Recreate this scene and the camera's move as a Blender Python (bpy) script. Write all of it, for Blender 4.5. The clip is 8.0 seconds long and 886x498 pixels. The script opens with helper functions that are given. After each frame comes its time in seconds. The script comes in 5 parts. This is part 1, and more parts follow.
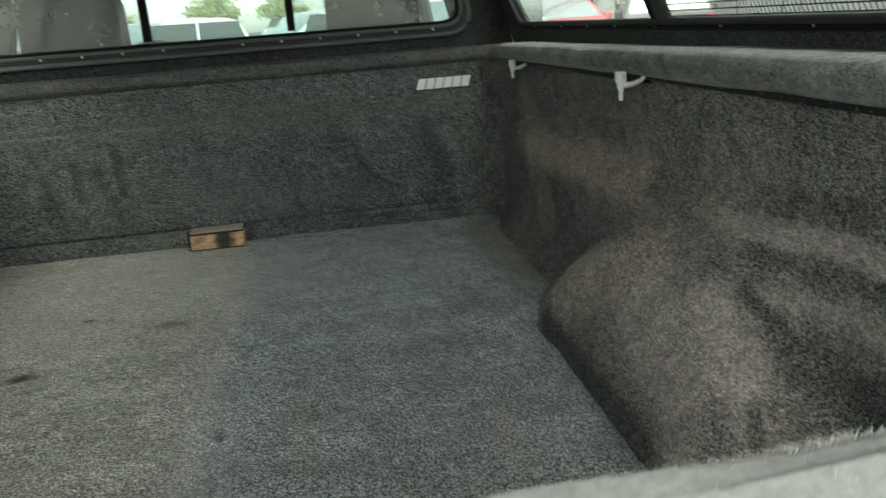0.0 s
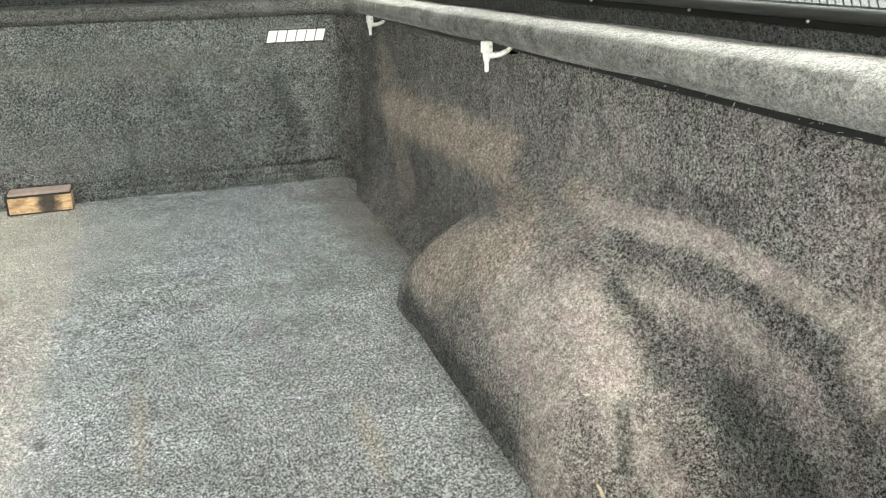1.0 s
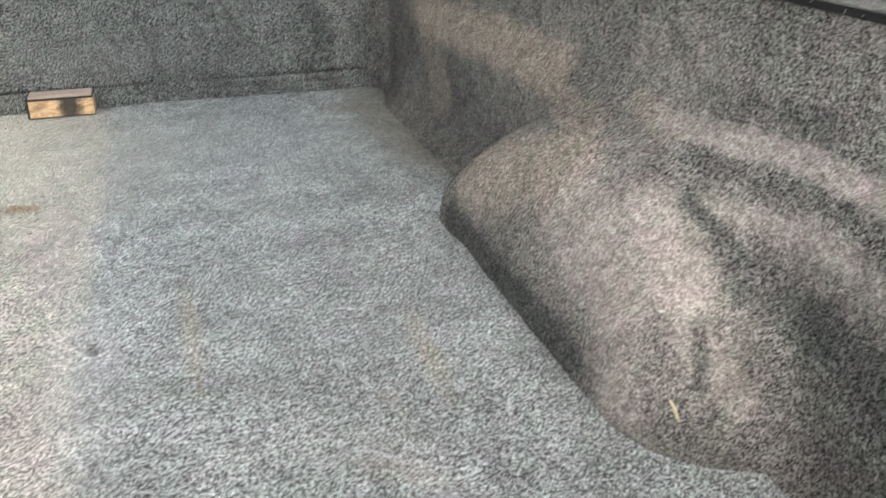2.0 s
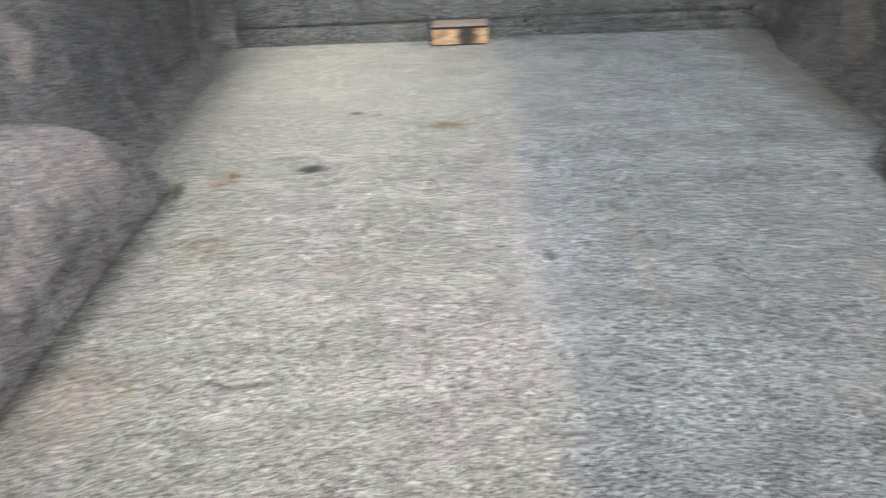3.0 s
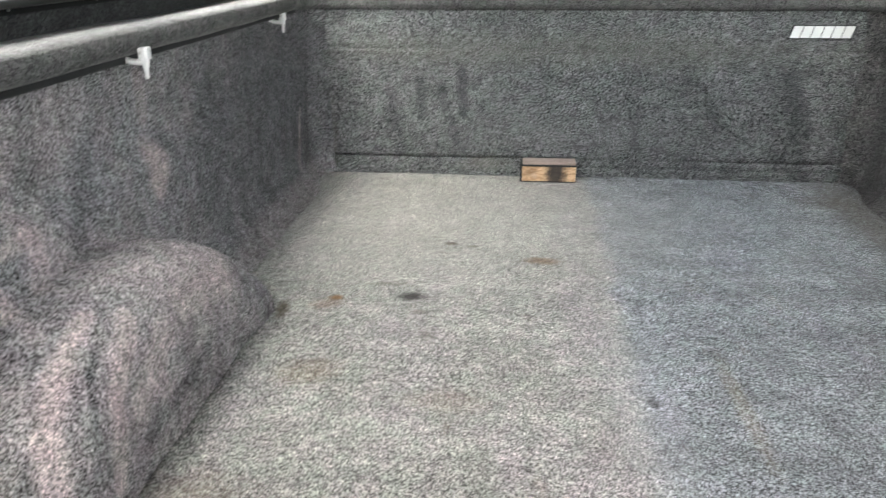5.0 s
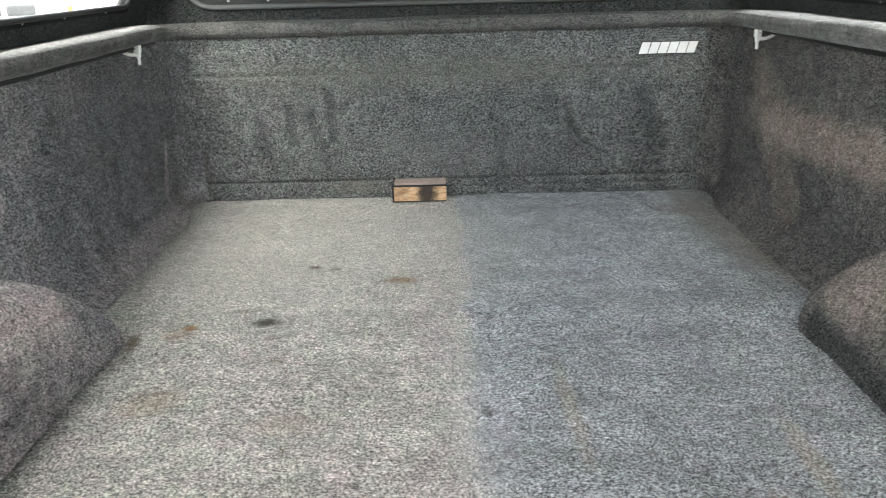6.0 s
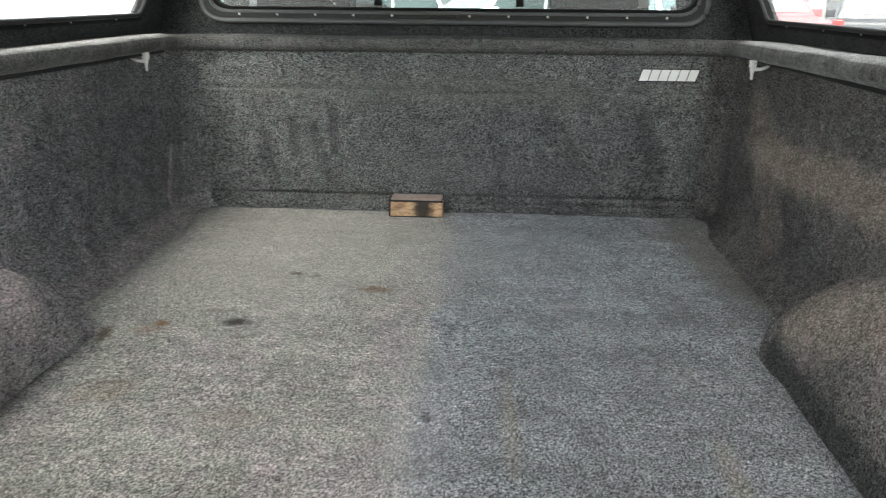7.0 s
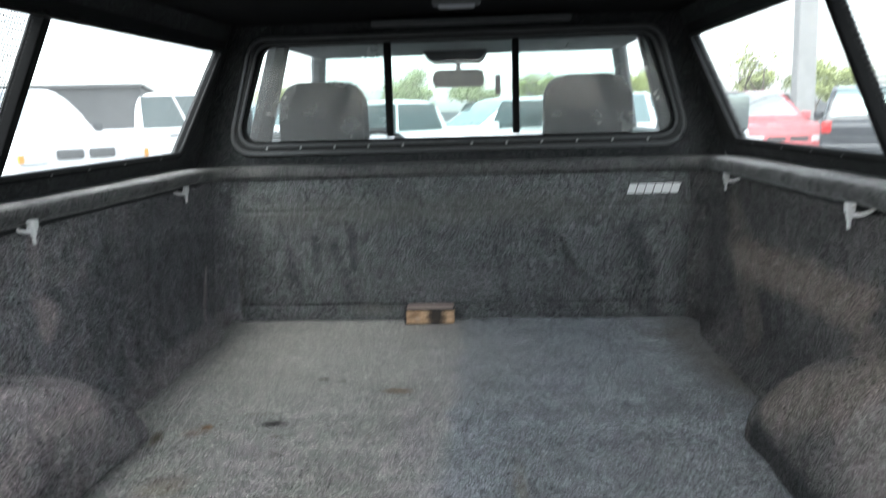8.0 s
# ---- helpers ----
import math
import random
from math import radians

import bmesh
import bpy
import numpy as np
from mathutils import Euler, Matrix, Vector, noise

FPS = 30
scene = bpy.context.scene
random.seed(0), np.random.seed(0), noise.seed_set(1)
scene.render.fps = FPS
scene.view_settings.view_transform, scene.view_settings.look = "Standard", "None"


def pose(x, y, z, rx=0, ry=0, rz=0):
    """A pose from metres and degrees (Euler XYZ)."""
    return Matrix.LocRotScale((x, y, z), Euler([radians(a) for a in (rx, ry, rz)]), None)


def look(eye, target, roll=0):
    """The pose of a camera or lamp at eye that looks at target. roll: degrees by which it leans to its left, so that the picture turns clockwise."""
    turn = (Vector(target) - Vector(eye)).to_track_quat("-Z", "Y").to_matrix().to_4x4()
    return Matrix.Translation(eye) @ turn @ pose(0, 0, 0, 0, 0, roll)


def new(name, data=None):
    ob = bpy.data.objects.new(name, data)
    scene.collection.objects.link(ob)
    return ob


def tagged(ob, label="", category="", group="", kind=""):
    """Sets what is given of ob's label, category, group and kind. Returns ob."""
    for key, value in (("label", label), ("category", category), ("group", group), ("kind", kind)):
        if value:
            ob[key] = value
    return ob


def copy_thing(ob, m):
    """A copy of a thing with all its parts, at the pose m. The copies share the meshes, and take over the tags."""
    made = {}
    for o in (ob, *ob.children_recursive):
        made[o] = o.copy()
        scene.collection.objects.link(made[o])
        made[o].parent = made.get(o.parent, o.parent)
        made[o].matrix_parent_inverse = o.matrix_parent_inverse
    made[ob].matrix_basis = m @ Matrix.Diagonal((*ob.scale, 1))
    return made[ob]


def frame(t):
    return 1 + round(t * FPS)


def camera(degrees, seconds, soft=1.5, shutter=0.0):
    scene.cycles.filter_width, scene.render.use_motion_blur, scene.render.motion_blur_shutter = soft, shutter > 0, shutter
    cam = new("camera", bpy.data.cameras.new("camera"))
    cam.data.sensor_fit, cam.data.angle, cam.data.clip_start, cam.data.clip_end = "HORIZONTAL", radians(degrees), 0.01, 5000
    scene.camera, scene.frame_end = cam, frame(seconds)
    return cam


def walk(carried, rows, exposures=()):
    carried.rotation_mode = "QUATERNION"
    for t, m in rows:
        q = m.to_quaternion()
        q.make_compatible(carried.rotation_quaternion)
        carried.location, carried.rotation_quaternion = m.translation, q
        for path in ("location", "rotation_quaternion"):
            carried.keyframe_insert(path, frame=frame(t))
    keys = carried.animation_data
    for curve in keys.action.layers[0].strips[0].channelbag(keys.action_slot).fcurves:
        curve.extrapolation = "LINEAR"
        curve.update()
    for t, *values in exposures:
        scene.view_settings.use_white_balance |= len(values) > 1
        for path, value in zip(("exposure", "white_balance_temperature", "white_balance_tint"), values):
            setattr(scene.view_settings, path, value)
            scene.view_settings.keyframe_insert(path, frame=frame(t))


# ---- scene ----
cam = camera(57.2, 8.0, soft=1.1, shutter=0.35)
PATH = [
    (0, (0.249, -2.431, 0.601), (0.507, -0.525, 0.053), -4.5),
    (0.1, (0.252, -2.429, 0.609), (0.546, -0.537, 0.032), -4.9),
    (0.2, (0.259, -2.428, 0.616), (0.594, -0.55, 0.016), -4.8),
    (0.5, (0.264, -2.39, 0.621), (0.766, -0.563, -0.022), -2.9),
    (1, (0.266, -2.333, 0.624), (0.855, -0.55, -0.062), -1.1),
    (1.2, (0.277, -2.315, 0.622), (0.86, -0.539, -0.091), -1.0),
    (2.3, (0.11, -2.284, 0.606), (0.669, -0.607, -0.329), 0.8),
    (2.5, (0.048, -2.287, 0.604), (0.462, -0.586, -0.363), -0.1),
    (2.8, (-0.021, -2.289, 0.595), (0.114, -0.542, -0.37), -1.9),
    (3, (-0.083, -2.296, 0.596), (-0.148, -0.547, -0.373), -2.9),
    (3.2, (-0.124, -2.324, 0.601), (-0.36, -0.583, -0.354), -3.5),
    (3.5, (-0.184, -2.33, 0.598), (-0.55, -0.602, -0.34), -2.1),
    (4, (-0.218, -2.34, 0.611), (-0.565, -0.586, -0.285), 0.7),
    (4.5, (-0.205, -2.327, 0.625), (-0.464, -0.509, -0.166), 1.5),
    (5, (-0.171, -2.32, 0.635), (-0.354, -0.456, -0.066), -0.2),
    (5.2, (-0.148, -2.32, 0.643), (-0.267, -0.441, -0.033), -0.6),
    (6.3, (0.036, -2.348, 0.644), (0.053, -0.453, 0.004), -1.0),
    (6.5, (0.077, -2.35, 0.643), (0.091, -0.447, 0.028), 0.0),
    (7, (0.127, -2.368, 0.623), (0.013, -0.462, 0.028), 0.5),
    (7.3, (0.116, -2.428, 0.621), (-0.057, -0.52, 0.045), 0.0),
    (7.5, (0.111, -2.473, 0.642), (-0.083, -0.557, 0.102), -0.5),
    (7.8, (0.122, -2.55, 0.664), (-0.066, -0.612, 0.206), -2.0),
    (8, (0.131, -2.574, 0.67), (-0.005, -0.607, 0.336), -1.7),
]
EXPOSURES = [(0.0, 1.95, 7000, -7), (0.2, 2.68, 7200, -3), (0.6, 3.42, 7300, 0), (1.0, 3.76, 7350, 2), (2.5, 3.65, 6800, 8), (3.5, 3.42, 6700, 9),
             (4.5, 3.42, 6720, 10), (5.2, 3.38, 6700, 8), (6.5, 3.08, 6780, 7), (7.0, 2.8, 6780, 7), (7.5, 2.7, 6500, 7), (8.0, 2.35, 6200, 6)]
walk(cam, [(t, look(eye, target, roll)) for t, eye, target, roll in PATH], EXPOSURES)

# ---- light: an overcast day; it comes in by the open hatch behind the camera and by the windows ----
SUN_UP, SUN_ROUND = 52, 200
world = bpy.data.worlds.new("sky")
scene.world = world
world.use_nodes = True
wn = world.node_tree.nodes
sky = wn.new("ShaderNodeTexSky")
sky.sky_type = "NISHITA"
sky.sun_disc = False
sky.sun_elevation, sky.sun_rotation = radians(SUN_UP), radians(SUN_ROUND)
sky.air_density, sky.dust_density, sky.ozone_density = 1.0, 2.0, 1.0
pale = wn.new("ShaderNodeHueSaturation")
pale.inputs["Saturation"].default_value = 0.25
world.node_tree.links.new(sky.outputs[0], pale.inputs["Color"])
world.node_tree.links.new(pale.outputs[0], wn["Background"].inputs["Color"])
wn["Background"].inputs["Strength"].default_value = 0.15
sun = new("sun", bpy.data.lights.new("sun", "SUN"))
sun.data.energy, sun.data.angle, sun.data.color = 0.6, radians(60), (1.0, 0.97, 0.93)
sun.matrix_basis = pose(0, 0, 8, 90 - SUN_UP, 0, 180 - SUN_ROUND)


# ---- materials ----
class Graph:
    """A node material, written as arithmetic on sockets."""

    def __init__(self, name):
        self.mat = bpy.data.materials.new(name)
        self.mat.use_nodes = True
        self.t = self.mat.node_tree
        self.shader = self.t.nodes["Principled BSDF"]
        self.out = self.t.nodes["Material Output"]
        self.co = self.t.nodes.new("ShaderNodeTexCoord").outputs["Object"]

    def put(self, socket, value):
        if isinstance(value, bpy.types.NodeSocket):
            self.t.links.new(value, socket)
        elif isinstance(value, tuple) and len(value) == 3 and socket.type == "RGBA":
            socket.default_value = (*value, 1)
        else:
            socket.default_value = value

    def math(self, op, a, b=0.0, c=0.0):
        n = self.t.nodes.new("ShaderNodeMath")
        n.operation = op
        for s, v in zip(n.inputs, (a, b, c)):
            self.put(s, v)
        return n.outputs[0]

    def axes(self):
        n = self.t.nodes.new("ShaderNodeSeparateXYZ")
        self.put(n.inputs[0], self.co)
        return n.outputs

    def noise(self, scale, detail=2.0, rough=0.5, stretch=None, shift=0.0, curl=0.0):
        n = self.t.nodes.new("ShaderNodeTexNoise")
        n.inputs["Distortion"].default_value = curl
        n.inputs["Scale"].default_value, n.inputs["Detail"].default_value, n.inputs["Roughness"].default_value = scale, detail, rough
        co = self.co
        if stretch or shift:
            m = self.t.nodes.new("ShaderNodeMapping")
            m.inputs["Scale"].default_value = stretch or (1, 1, 1)
            m.inputs["Location"].default_value = (shift, shift * 0.7, shift * 1.3)
            self.put(m.inputs[0], co)
            co = m.outputs[0]
        self.put(n.inputs["Vector"], co)
        return n.outputs["Fac"]

    def step(self, v, lo, hi, a=0.0, b=1.0):
        n = self.t.nodes.new("ShaderNodeMapRange")
        n.interpolation_type = "SMOOTHSTEP"
        for s, x in zip(n.inputs, (v, lo, hi, a, b)):
            self.put(s, x)
        return n.outputs[0]

    def mix(self, f, a, b, how="MIX"):
        n = self.t.nodes.new("ShaderNodeMix")
        n.data_type, n.blend_type = "RGBA", how
        self.put(n.inputs[0], f)
        self.put(n.inputs[6], a)
        self.put(n.inputs[7], b)
        return n.outputs[2]

    def spot(self, x0, y0, rx, ry, soft=0.5, wob=None, turn=0.0, plane="xy"):
        """1 inside an ellipse, fading out over its rim; wob shifts the rim."""
        ax = self.axes()
        u, v = (ax["XYZ".index(k.upper())] for k in plane)
        du, dv = self.math("SUBTRACT", u, x0), self.math("SUBTRACT", v, y0)
        c, s = math.cos(radians(turn)), math.sin(radians(turn))
        p = self.math("DIVIDE", self.math("ADD", self.math("MULTIPLY", du, c), self.math("MULTIPLY", dv, s)), rx)
        q = self.math("DIVIDE", self.math("SUBTRACT", self.math("MULTIPLY", dv, c), self.math("MULTIPLY", du, s)), ry)
        r = self.math("SQRT", self.math("ADD", self.math("MULTIPLY", p, p), self.math("MULTIPLY", q, q)))
        if wob is not None:
            r = self.math("ADD", r, wob)
        return self.step(r, 1.0 + soft, 1.0 - soft)

    def vec(self, op, a, b=None, scale=None, out=0):
        n = self.t.nodes.new("ShaderNodeVectorMath")
        n.operation = op
        self.put(n.inputs[0], a)
        if b is not None:
            self.put(n.inputs[1], b)
        if scale is not None:
            self.put(n.inputs["Scale"], scale)
        return n.outputs[out]

    def stroke(self, a, b, r, soft=0.5, wob=None):
        """1 along the line from a to b, out to r, fading over its rim."""
        ab = tuple(q - p for p, q in zip(a, b))
        off = self.vec("SUBTRACT", self.co, a)
        f = self.math("DIVIDE", self.vec("DOT_PRODUCT", off, ab, out=1), max(1e-6, sum(v * v for v in ab)))
        f = self.math("MINIMUM", self.math("MAXIMUM", f, 0.0), 1.0)
        foot = self.vec("SCALE", ab, scale=f)
        d = self.math("DIVIDE", self.vec("LENGTH", self.vec("SUBTRACT", off, foot), out=1), r)
        if wob is not None:
            d = self.math("ADD", d, wob)
        return self.step(d, 1.0 + soft, 1.0 - soft)

    def both(self, a, b):
        return self.math("MULTIPLY", a, b)

    def finish(self, color, rough=0.8, metal=0.0, bump=None, strength=0.3, depth=0.002, **more):
        s = self.shader.inputs
        self.put(s["Base Color"], color)
        self.put(s["Roughness"], rough)
        self.put(s["Metallic"], metal)
        for k, v in more.items():
            self.put(s[k.replace("_", " ")], v)
        if bump is not None:
            n = self.t.nodes.new("ShaderNodeBump")
            n.inputs["Strength"].default_value, n.inputs["Distance"].default_value = strength, depth
            self.put(n.inputs["Height"], bump)
            self.put(s["Normal"], n.outputs[0])
        return self.mat


def plain(name, color, rough=0.6, metal=0.0, grain=60.0, amount=0.15, bump=0.15, depth=0.001, wear=None, gloss=0.5):
    """A surface of one colour with grain at two scales."""
    g = Graph(name)
    fine, broad = g.noise(grain, 3), g.noise(grain * 0.07, 2, shift=3.1)
    v = g.math("ADD", g.math("MULTIPLY", fine, amount), g.math("MULTIPLY", broad, amount))
    dark = tuple(c * (1 - amount) for c in color)
    light = tuple(min(1, c * (1 + amount)) for c in color)
    col = g.mix(g.step(v, 0.3 * amount, 1.7 * amount), dark, light)
    if wear:
        col = g.mix(g.step(g.noise(grain * 0.2, 4, 0.7, shift=7.7), 0.58, 0.72), col, wear)
    r = g.step(broad, 0.2, 0.8, max(0.02, rough - 0.08), min(1, rough + 0.08))
    return g.finish(col, r, metal, fine, bump, depth, Specular_IOR_Level=gloss)


def carpet_grain(g, dark, light, size=1.0, stretch=None, soft=1.0, patchy=0.16):
    """The salt-and-pepper pile of needle felt, from single fibres up to clumps and patches: colour and height."""
    a = g.noise(210 / size, 3, 0.85, stretch)
    b = g.noise(430 / size, 2, 0.8, stretch, 5.0, 0.8)
    v = g.math("ADD", g.math("MULTIPLY", a, 0.5), g.math("MULTIPLY", b, 0.5))
    col = g.mix(g.step(v, 0.5 - 0.082 * soft, 0.5 + 0.082 * soft), dark, light)
    tone = g.noise(14 / size, 5, 0.75, stretch, 8.0)
    col = g.mix(1.0, col, g.step(tone, 0.35, 0.65, 1.0 - patchy, 1.0 + patchy), "MULTIPLY")
    clump = g.noise(75 / size, 3, 0.7, stretch and (stretch[0] * 0.6, stretch[1] * 1.5, 1.0), 17.0)
    col = g.mix(1.0, col, g.step(clump, 0.36, 0.64, 0.82, 1.18), "MULTIPLY")
    hue = g.noise(24 / size, 3, 0.7, stretch, 12.0)
    col = g.mix(1.0, col, g.mix(g.step(hue, 0.35, 0.65), (0.97, 1.02, 0.985), (1.03, 0.985, 1.02)), "MULTIPLY")
    return col, g.math("ADD", g.math("MULTIPLY", a, 0.3), g.math("MULTIPLY", b, 0.7))


def carpet_finish(g, col, height, strength=0.5, depth=0.003, sheen=0.03, fibres=False):
    if fibres:
        own = g.t.nodes.new("ShaderNodeNewGeometry").outputs["Random Per Island"]
        col, height = g.mix(1.0, col, g.step(own, 0.25, 0.75, 0.25, 1.85), "MULTIPLY"), None
    return g.finish(col, 0.95, 0.0, height, strength, depth, Specular_IOR_Level=0.08, Sheen_Weight=sheen, Sheen_Roughness=0.6)


GRIME, RUST, SAND, MUD, ASH, BLUSH, OCHRE = (0.035, 0.032, 0.028), (0.27, 0.15, 0.06), (0.6, 0.58, 0.52), (0.1, 0.078, 0.045), (0.13, 0.13, 0.135), (0.34, 0.24, 0.19), (0.36, 0.28, 0.15)
UMBER = (0.2, 0.178, 0.145)
# broad tones and dirt on the floor, then stains and scuffs: place, half size, turn, strength, colour
# pale far patches put window light into the colour; near and side ones darken
TONES_AND_DIRT = ((0.4, -1.45, 0.4, 0.5, 0, 0.3, ASH), (-0.4, -1.8, 0.4, 0.25, 0, 0.15, ASH), (-0.35, -0.4, 0.5, 0.4, 0, 0.42, SAND),
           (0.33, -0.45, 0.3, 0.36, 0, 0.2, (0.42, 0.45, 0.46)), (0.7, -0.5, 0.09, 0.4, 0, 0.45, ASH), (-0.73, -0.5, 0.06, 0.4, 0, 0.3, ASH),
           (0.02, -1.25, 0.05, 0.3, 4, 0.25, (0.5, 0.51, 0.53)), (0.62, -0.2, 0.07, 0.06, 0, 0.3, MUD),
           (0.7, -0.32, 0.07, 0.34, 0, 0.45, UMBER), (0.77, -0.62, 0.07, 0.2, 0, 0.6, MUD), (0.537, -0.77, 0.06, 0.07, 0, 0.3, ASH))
STAINS = ((-0.372, -0.897, 0.026, 0.017, 12, 0.92, GRIME), (-0.348, -0.965, 0.012, 0.01, 0, 0.5, MUD), (-0.42, -0.835, 0.045, 0.01, 8, 0.4, MUD),
          (-0.516, -0.912, 0.012, 0.012, 0, 0.95, RUST), (-0.53, -0.94, 0.03, 0.02, 30, 0.35, RUST), (-0.119, -0.69, 0.036, 0.02, -10, 0.75, (0.22, 0.135, 0.065)),
          (0.036, -1.25, 0.007, 0.018, 10, 0.6, GRIME), (-0.605, -0.975, 0.012, 0.035, 8, 0.85, MUD), (-0.325, -1.06, 0.012, 0.018, 20, 0.35, MUD), (-0.321, -0.597, 0.014, 0.01, 0, 0.8, MUD), (-0.272, -0.612, 0.012, 0.007, 0, 0.6, MUD))
SCUFFS = ((-0.345, -1.54, 0.032, 0.0055, 6, 0.55, GRIME), (-0.39, -1.535, 0.02, 0.004, -20, 0.6, GRIME), (-0.5, -1.2, 0.05, 0.035, 30, 0.25, RUST),
          (-0.5, -1.165, 0.035, 0.006, 0, 0.4, MUD), (-0.27, -1.27, 0.06, 0.03, 0, 0.25, BLUSH), (-0.49, -1.54, 0.008, 0.008, 0, 0.5, RUST),
          (-0.56, -1.56, 0.06, 0.08, 0, 0.3, BLUSH), (0.165, -1.25, 0.012, 0.14, 1, 0.2, OCHRE), (0.468, -1.39, 0.015, 0.1, -3, 0.22, OCHRE), (0.38, -1.62, 0.02, 0.05, 60, 0.1, OCHRE))


def floor_carpet(name="floor_carpet", fibres=False):
    g = Graph(name)
    x, y, z = g.axes()
    weave = (1.1, 0.82, 1.0)
    cool, h = carpet_grain(g, (0.01, 0.012, 0.015), (0.56, 0.597, 0.627), 0.98, weave, 0.46, 0.2)
    tan, _ = carpet_grain(g, (0.09, 0.086, 0.078), (0.7, 0.685, 0.635), 0.98, weave, 0.72, 0.13)
    wob = g.math("MULTIPLY", g.math("SUBTRACT", g.noise(4.0, 6, 0.75), 0.5), 0.13)
    edge = g.math("ADD", g.math("SUBTRACT", x, 0.02), wob)
    col = g.mix(g.step(edge, 0.024, -0.024), cool, tan)
    # broad dust, cross streaks where loads were dragged, and traffic marks
    broad = g.noise(3.2, 5, 0.7, None, 2.0)
    col = g.mix(g.math("MULTIPLY", g.step(broad, 0.5, 0.72), 0.18), col, (0.33, 0.31, 0.28))
    drag = g.noise(7, 5, 0.7, (0.5, 1.5, 1.0), 9.0)
    col = g.mix(1.0, col, g.step(drag, 0.33, 0.67, 0.87, 1.13), "MULTIPLY")
    mauve = g.step(g.noise(5, 3, 0.6, (1.4, 0.5, 1), 15.0), 0.5, 0.7)
    col = g.mix(g.both(mauve, 0.6), col, g.mix(1.0, col, (1.05, 0.97, 1.07), "MULTIPLY"))
    rust = g.both(g.step(g.noise(9, 4, 0.7, (2.6, 0.8, 1), 4.0), 0.6, 0.75), 0.18)
    col = g.mix(rust, col, (0.3, 0.2, 0.11))
    # broad tones, then marks of their own shape: place, half size, turn, strength, colour
    wobble = g.math("MULTIPLY", g.math("SUBTRACT", g.noise(55, 3, 0.7), 0.5), 1.4)
    for marks in (TONES_AND_DIRT, STAINS, SCUFFS):
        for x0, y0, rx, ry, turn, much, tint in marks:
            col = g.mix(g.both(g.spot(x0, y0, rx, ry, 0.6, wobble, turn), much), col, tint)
    col = g.mix(g.both(g.stroke((-0.75, -1.74, 0), (-0.66, -1.655, 0), 0.006, 0.6, wobble), 0.8), col, GRIME)
    col = g.mix(g.both(g.stroke((-0.735, -1.735, 0), (-0.725, -1.728, 0), 0.012, 0.5, wobble), 0.8), col, RUST)
    col = g.mix(g.both(g.stroke((-0.7, -1.73, 0), (-0.66, -1.7, 0), 0.014, 0.7, wobble), 0.5), col, RUST)
    return carpet_finish(g, col, h, sheen=0.12, fibres=fibres)


# dark drips down the bulkhead: from, to, reach, strength
DRIPS = (((-0.465, 0.275), (-0.458, 0.176), 0.015, 0.4), ((-0.405, 0.255), (-0.389, 0.199), 0.015, 0.35), ((-0.343, 0.296), (-0.34, 0.181), 0.014, 0.45),
         ((-0.544, 0.224), (-0.54, 0.134), 0.012, 0.35), ((0.559, 0.292), (0.602, 0.139), 0.025, 0.4), ((-0.37, 0.17), (-0.36, 0.1), 0.012, 0.3))
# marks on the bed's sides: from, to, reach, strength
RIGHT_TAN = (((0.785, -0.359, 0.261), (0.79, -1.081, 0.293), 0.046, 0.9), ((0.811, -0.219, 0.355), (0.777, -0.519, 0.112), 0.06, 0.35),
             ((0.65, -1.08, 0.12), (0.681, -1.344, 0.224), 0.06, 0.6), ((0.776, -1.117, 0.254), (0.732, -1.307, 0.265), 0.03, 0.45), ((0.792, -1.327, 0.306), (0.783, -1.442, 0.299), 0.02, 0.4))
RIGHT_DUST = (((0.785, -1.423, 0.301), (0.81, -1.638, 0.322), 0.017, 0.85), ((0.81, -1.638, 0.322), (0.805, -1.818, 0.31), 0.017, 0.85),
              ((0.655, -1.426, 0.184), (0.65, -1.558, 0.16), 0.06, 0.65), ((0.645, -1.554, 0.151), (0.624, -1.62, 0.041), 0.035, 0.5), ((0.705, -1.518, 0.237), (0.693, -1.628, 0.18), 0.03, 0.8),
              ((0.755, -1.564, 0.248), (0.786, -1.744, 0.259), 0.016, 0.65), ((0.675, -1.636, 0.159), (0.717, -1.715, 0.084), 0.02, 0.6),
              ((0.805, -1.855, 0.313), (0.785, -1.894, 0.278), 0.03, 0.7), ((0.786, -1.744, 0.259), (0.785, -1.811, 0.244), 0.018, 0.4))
# first two strokes: shade along the housing's foot, put into the colour
RIGHT_RUBBED_SHADE = (((0.622, -1.05, 0.03), (0.626, -1.275, 0.03), 0.036, 0.9), ((0.626, -1.275, 0.03), (0.62, -1.51, 0.035), 0.034, 0.9),
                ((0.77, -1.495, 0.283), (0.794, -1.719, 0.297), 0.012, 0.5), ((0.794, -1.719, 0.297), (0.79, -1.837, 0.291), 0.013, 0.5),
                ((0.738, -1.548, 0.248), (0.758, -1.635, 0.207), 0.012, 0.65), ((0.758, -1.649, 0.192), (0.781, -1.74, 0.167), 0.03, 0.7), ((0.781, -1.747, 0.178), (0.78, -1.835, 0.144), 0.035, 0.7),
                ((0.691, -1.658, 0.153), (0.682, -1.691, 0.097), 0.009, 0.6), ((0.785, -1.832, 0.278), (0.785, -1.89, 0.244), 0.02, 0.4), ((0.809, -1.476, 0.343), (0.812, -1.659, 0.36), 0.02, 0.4))
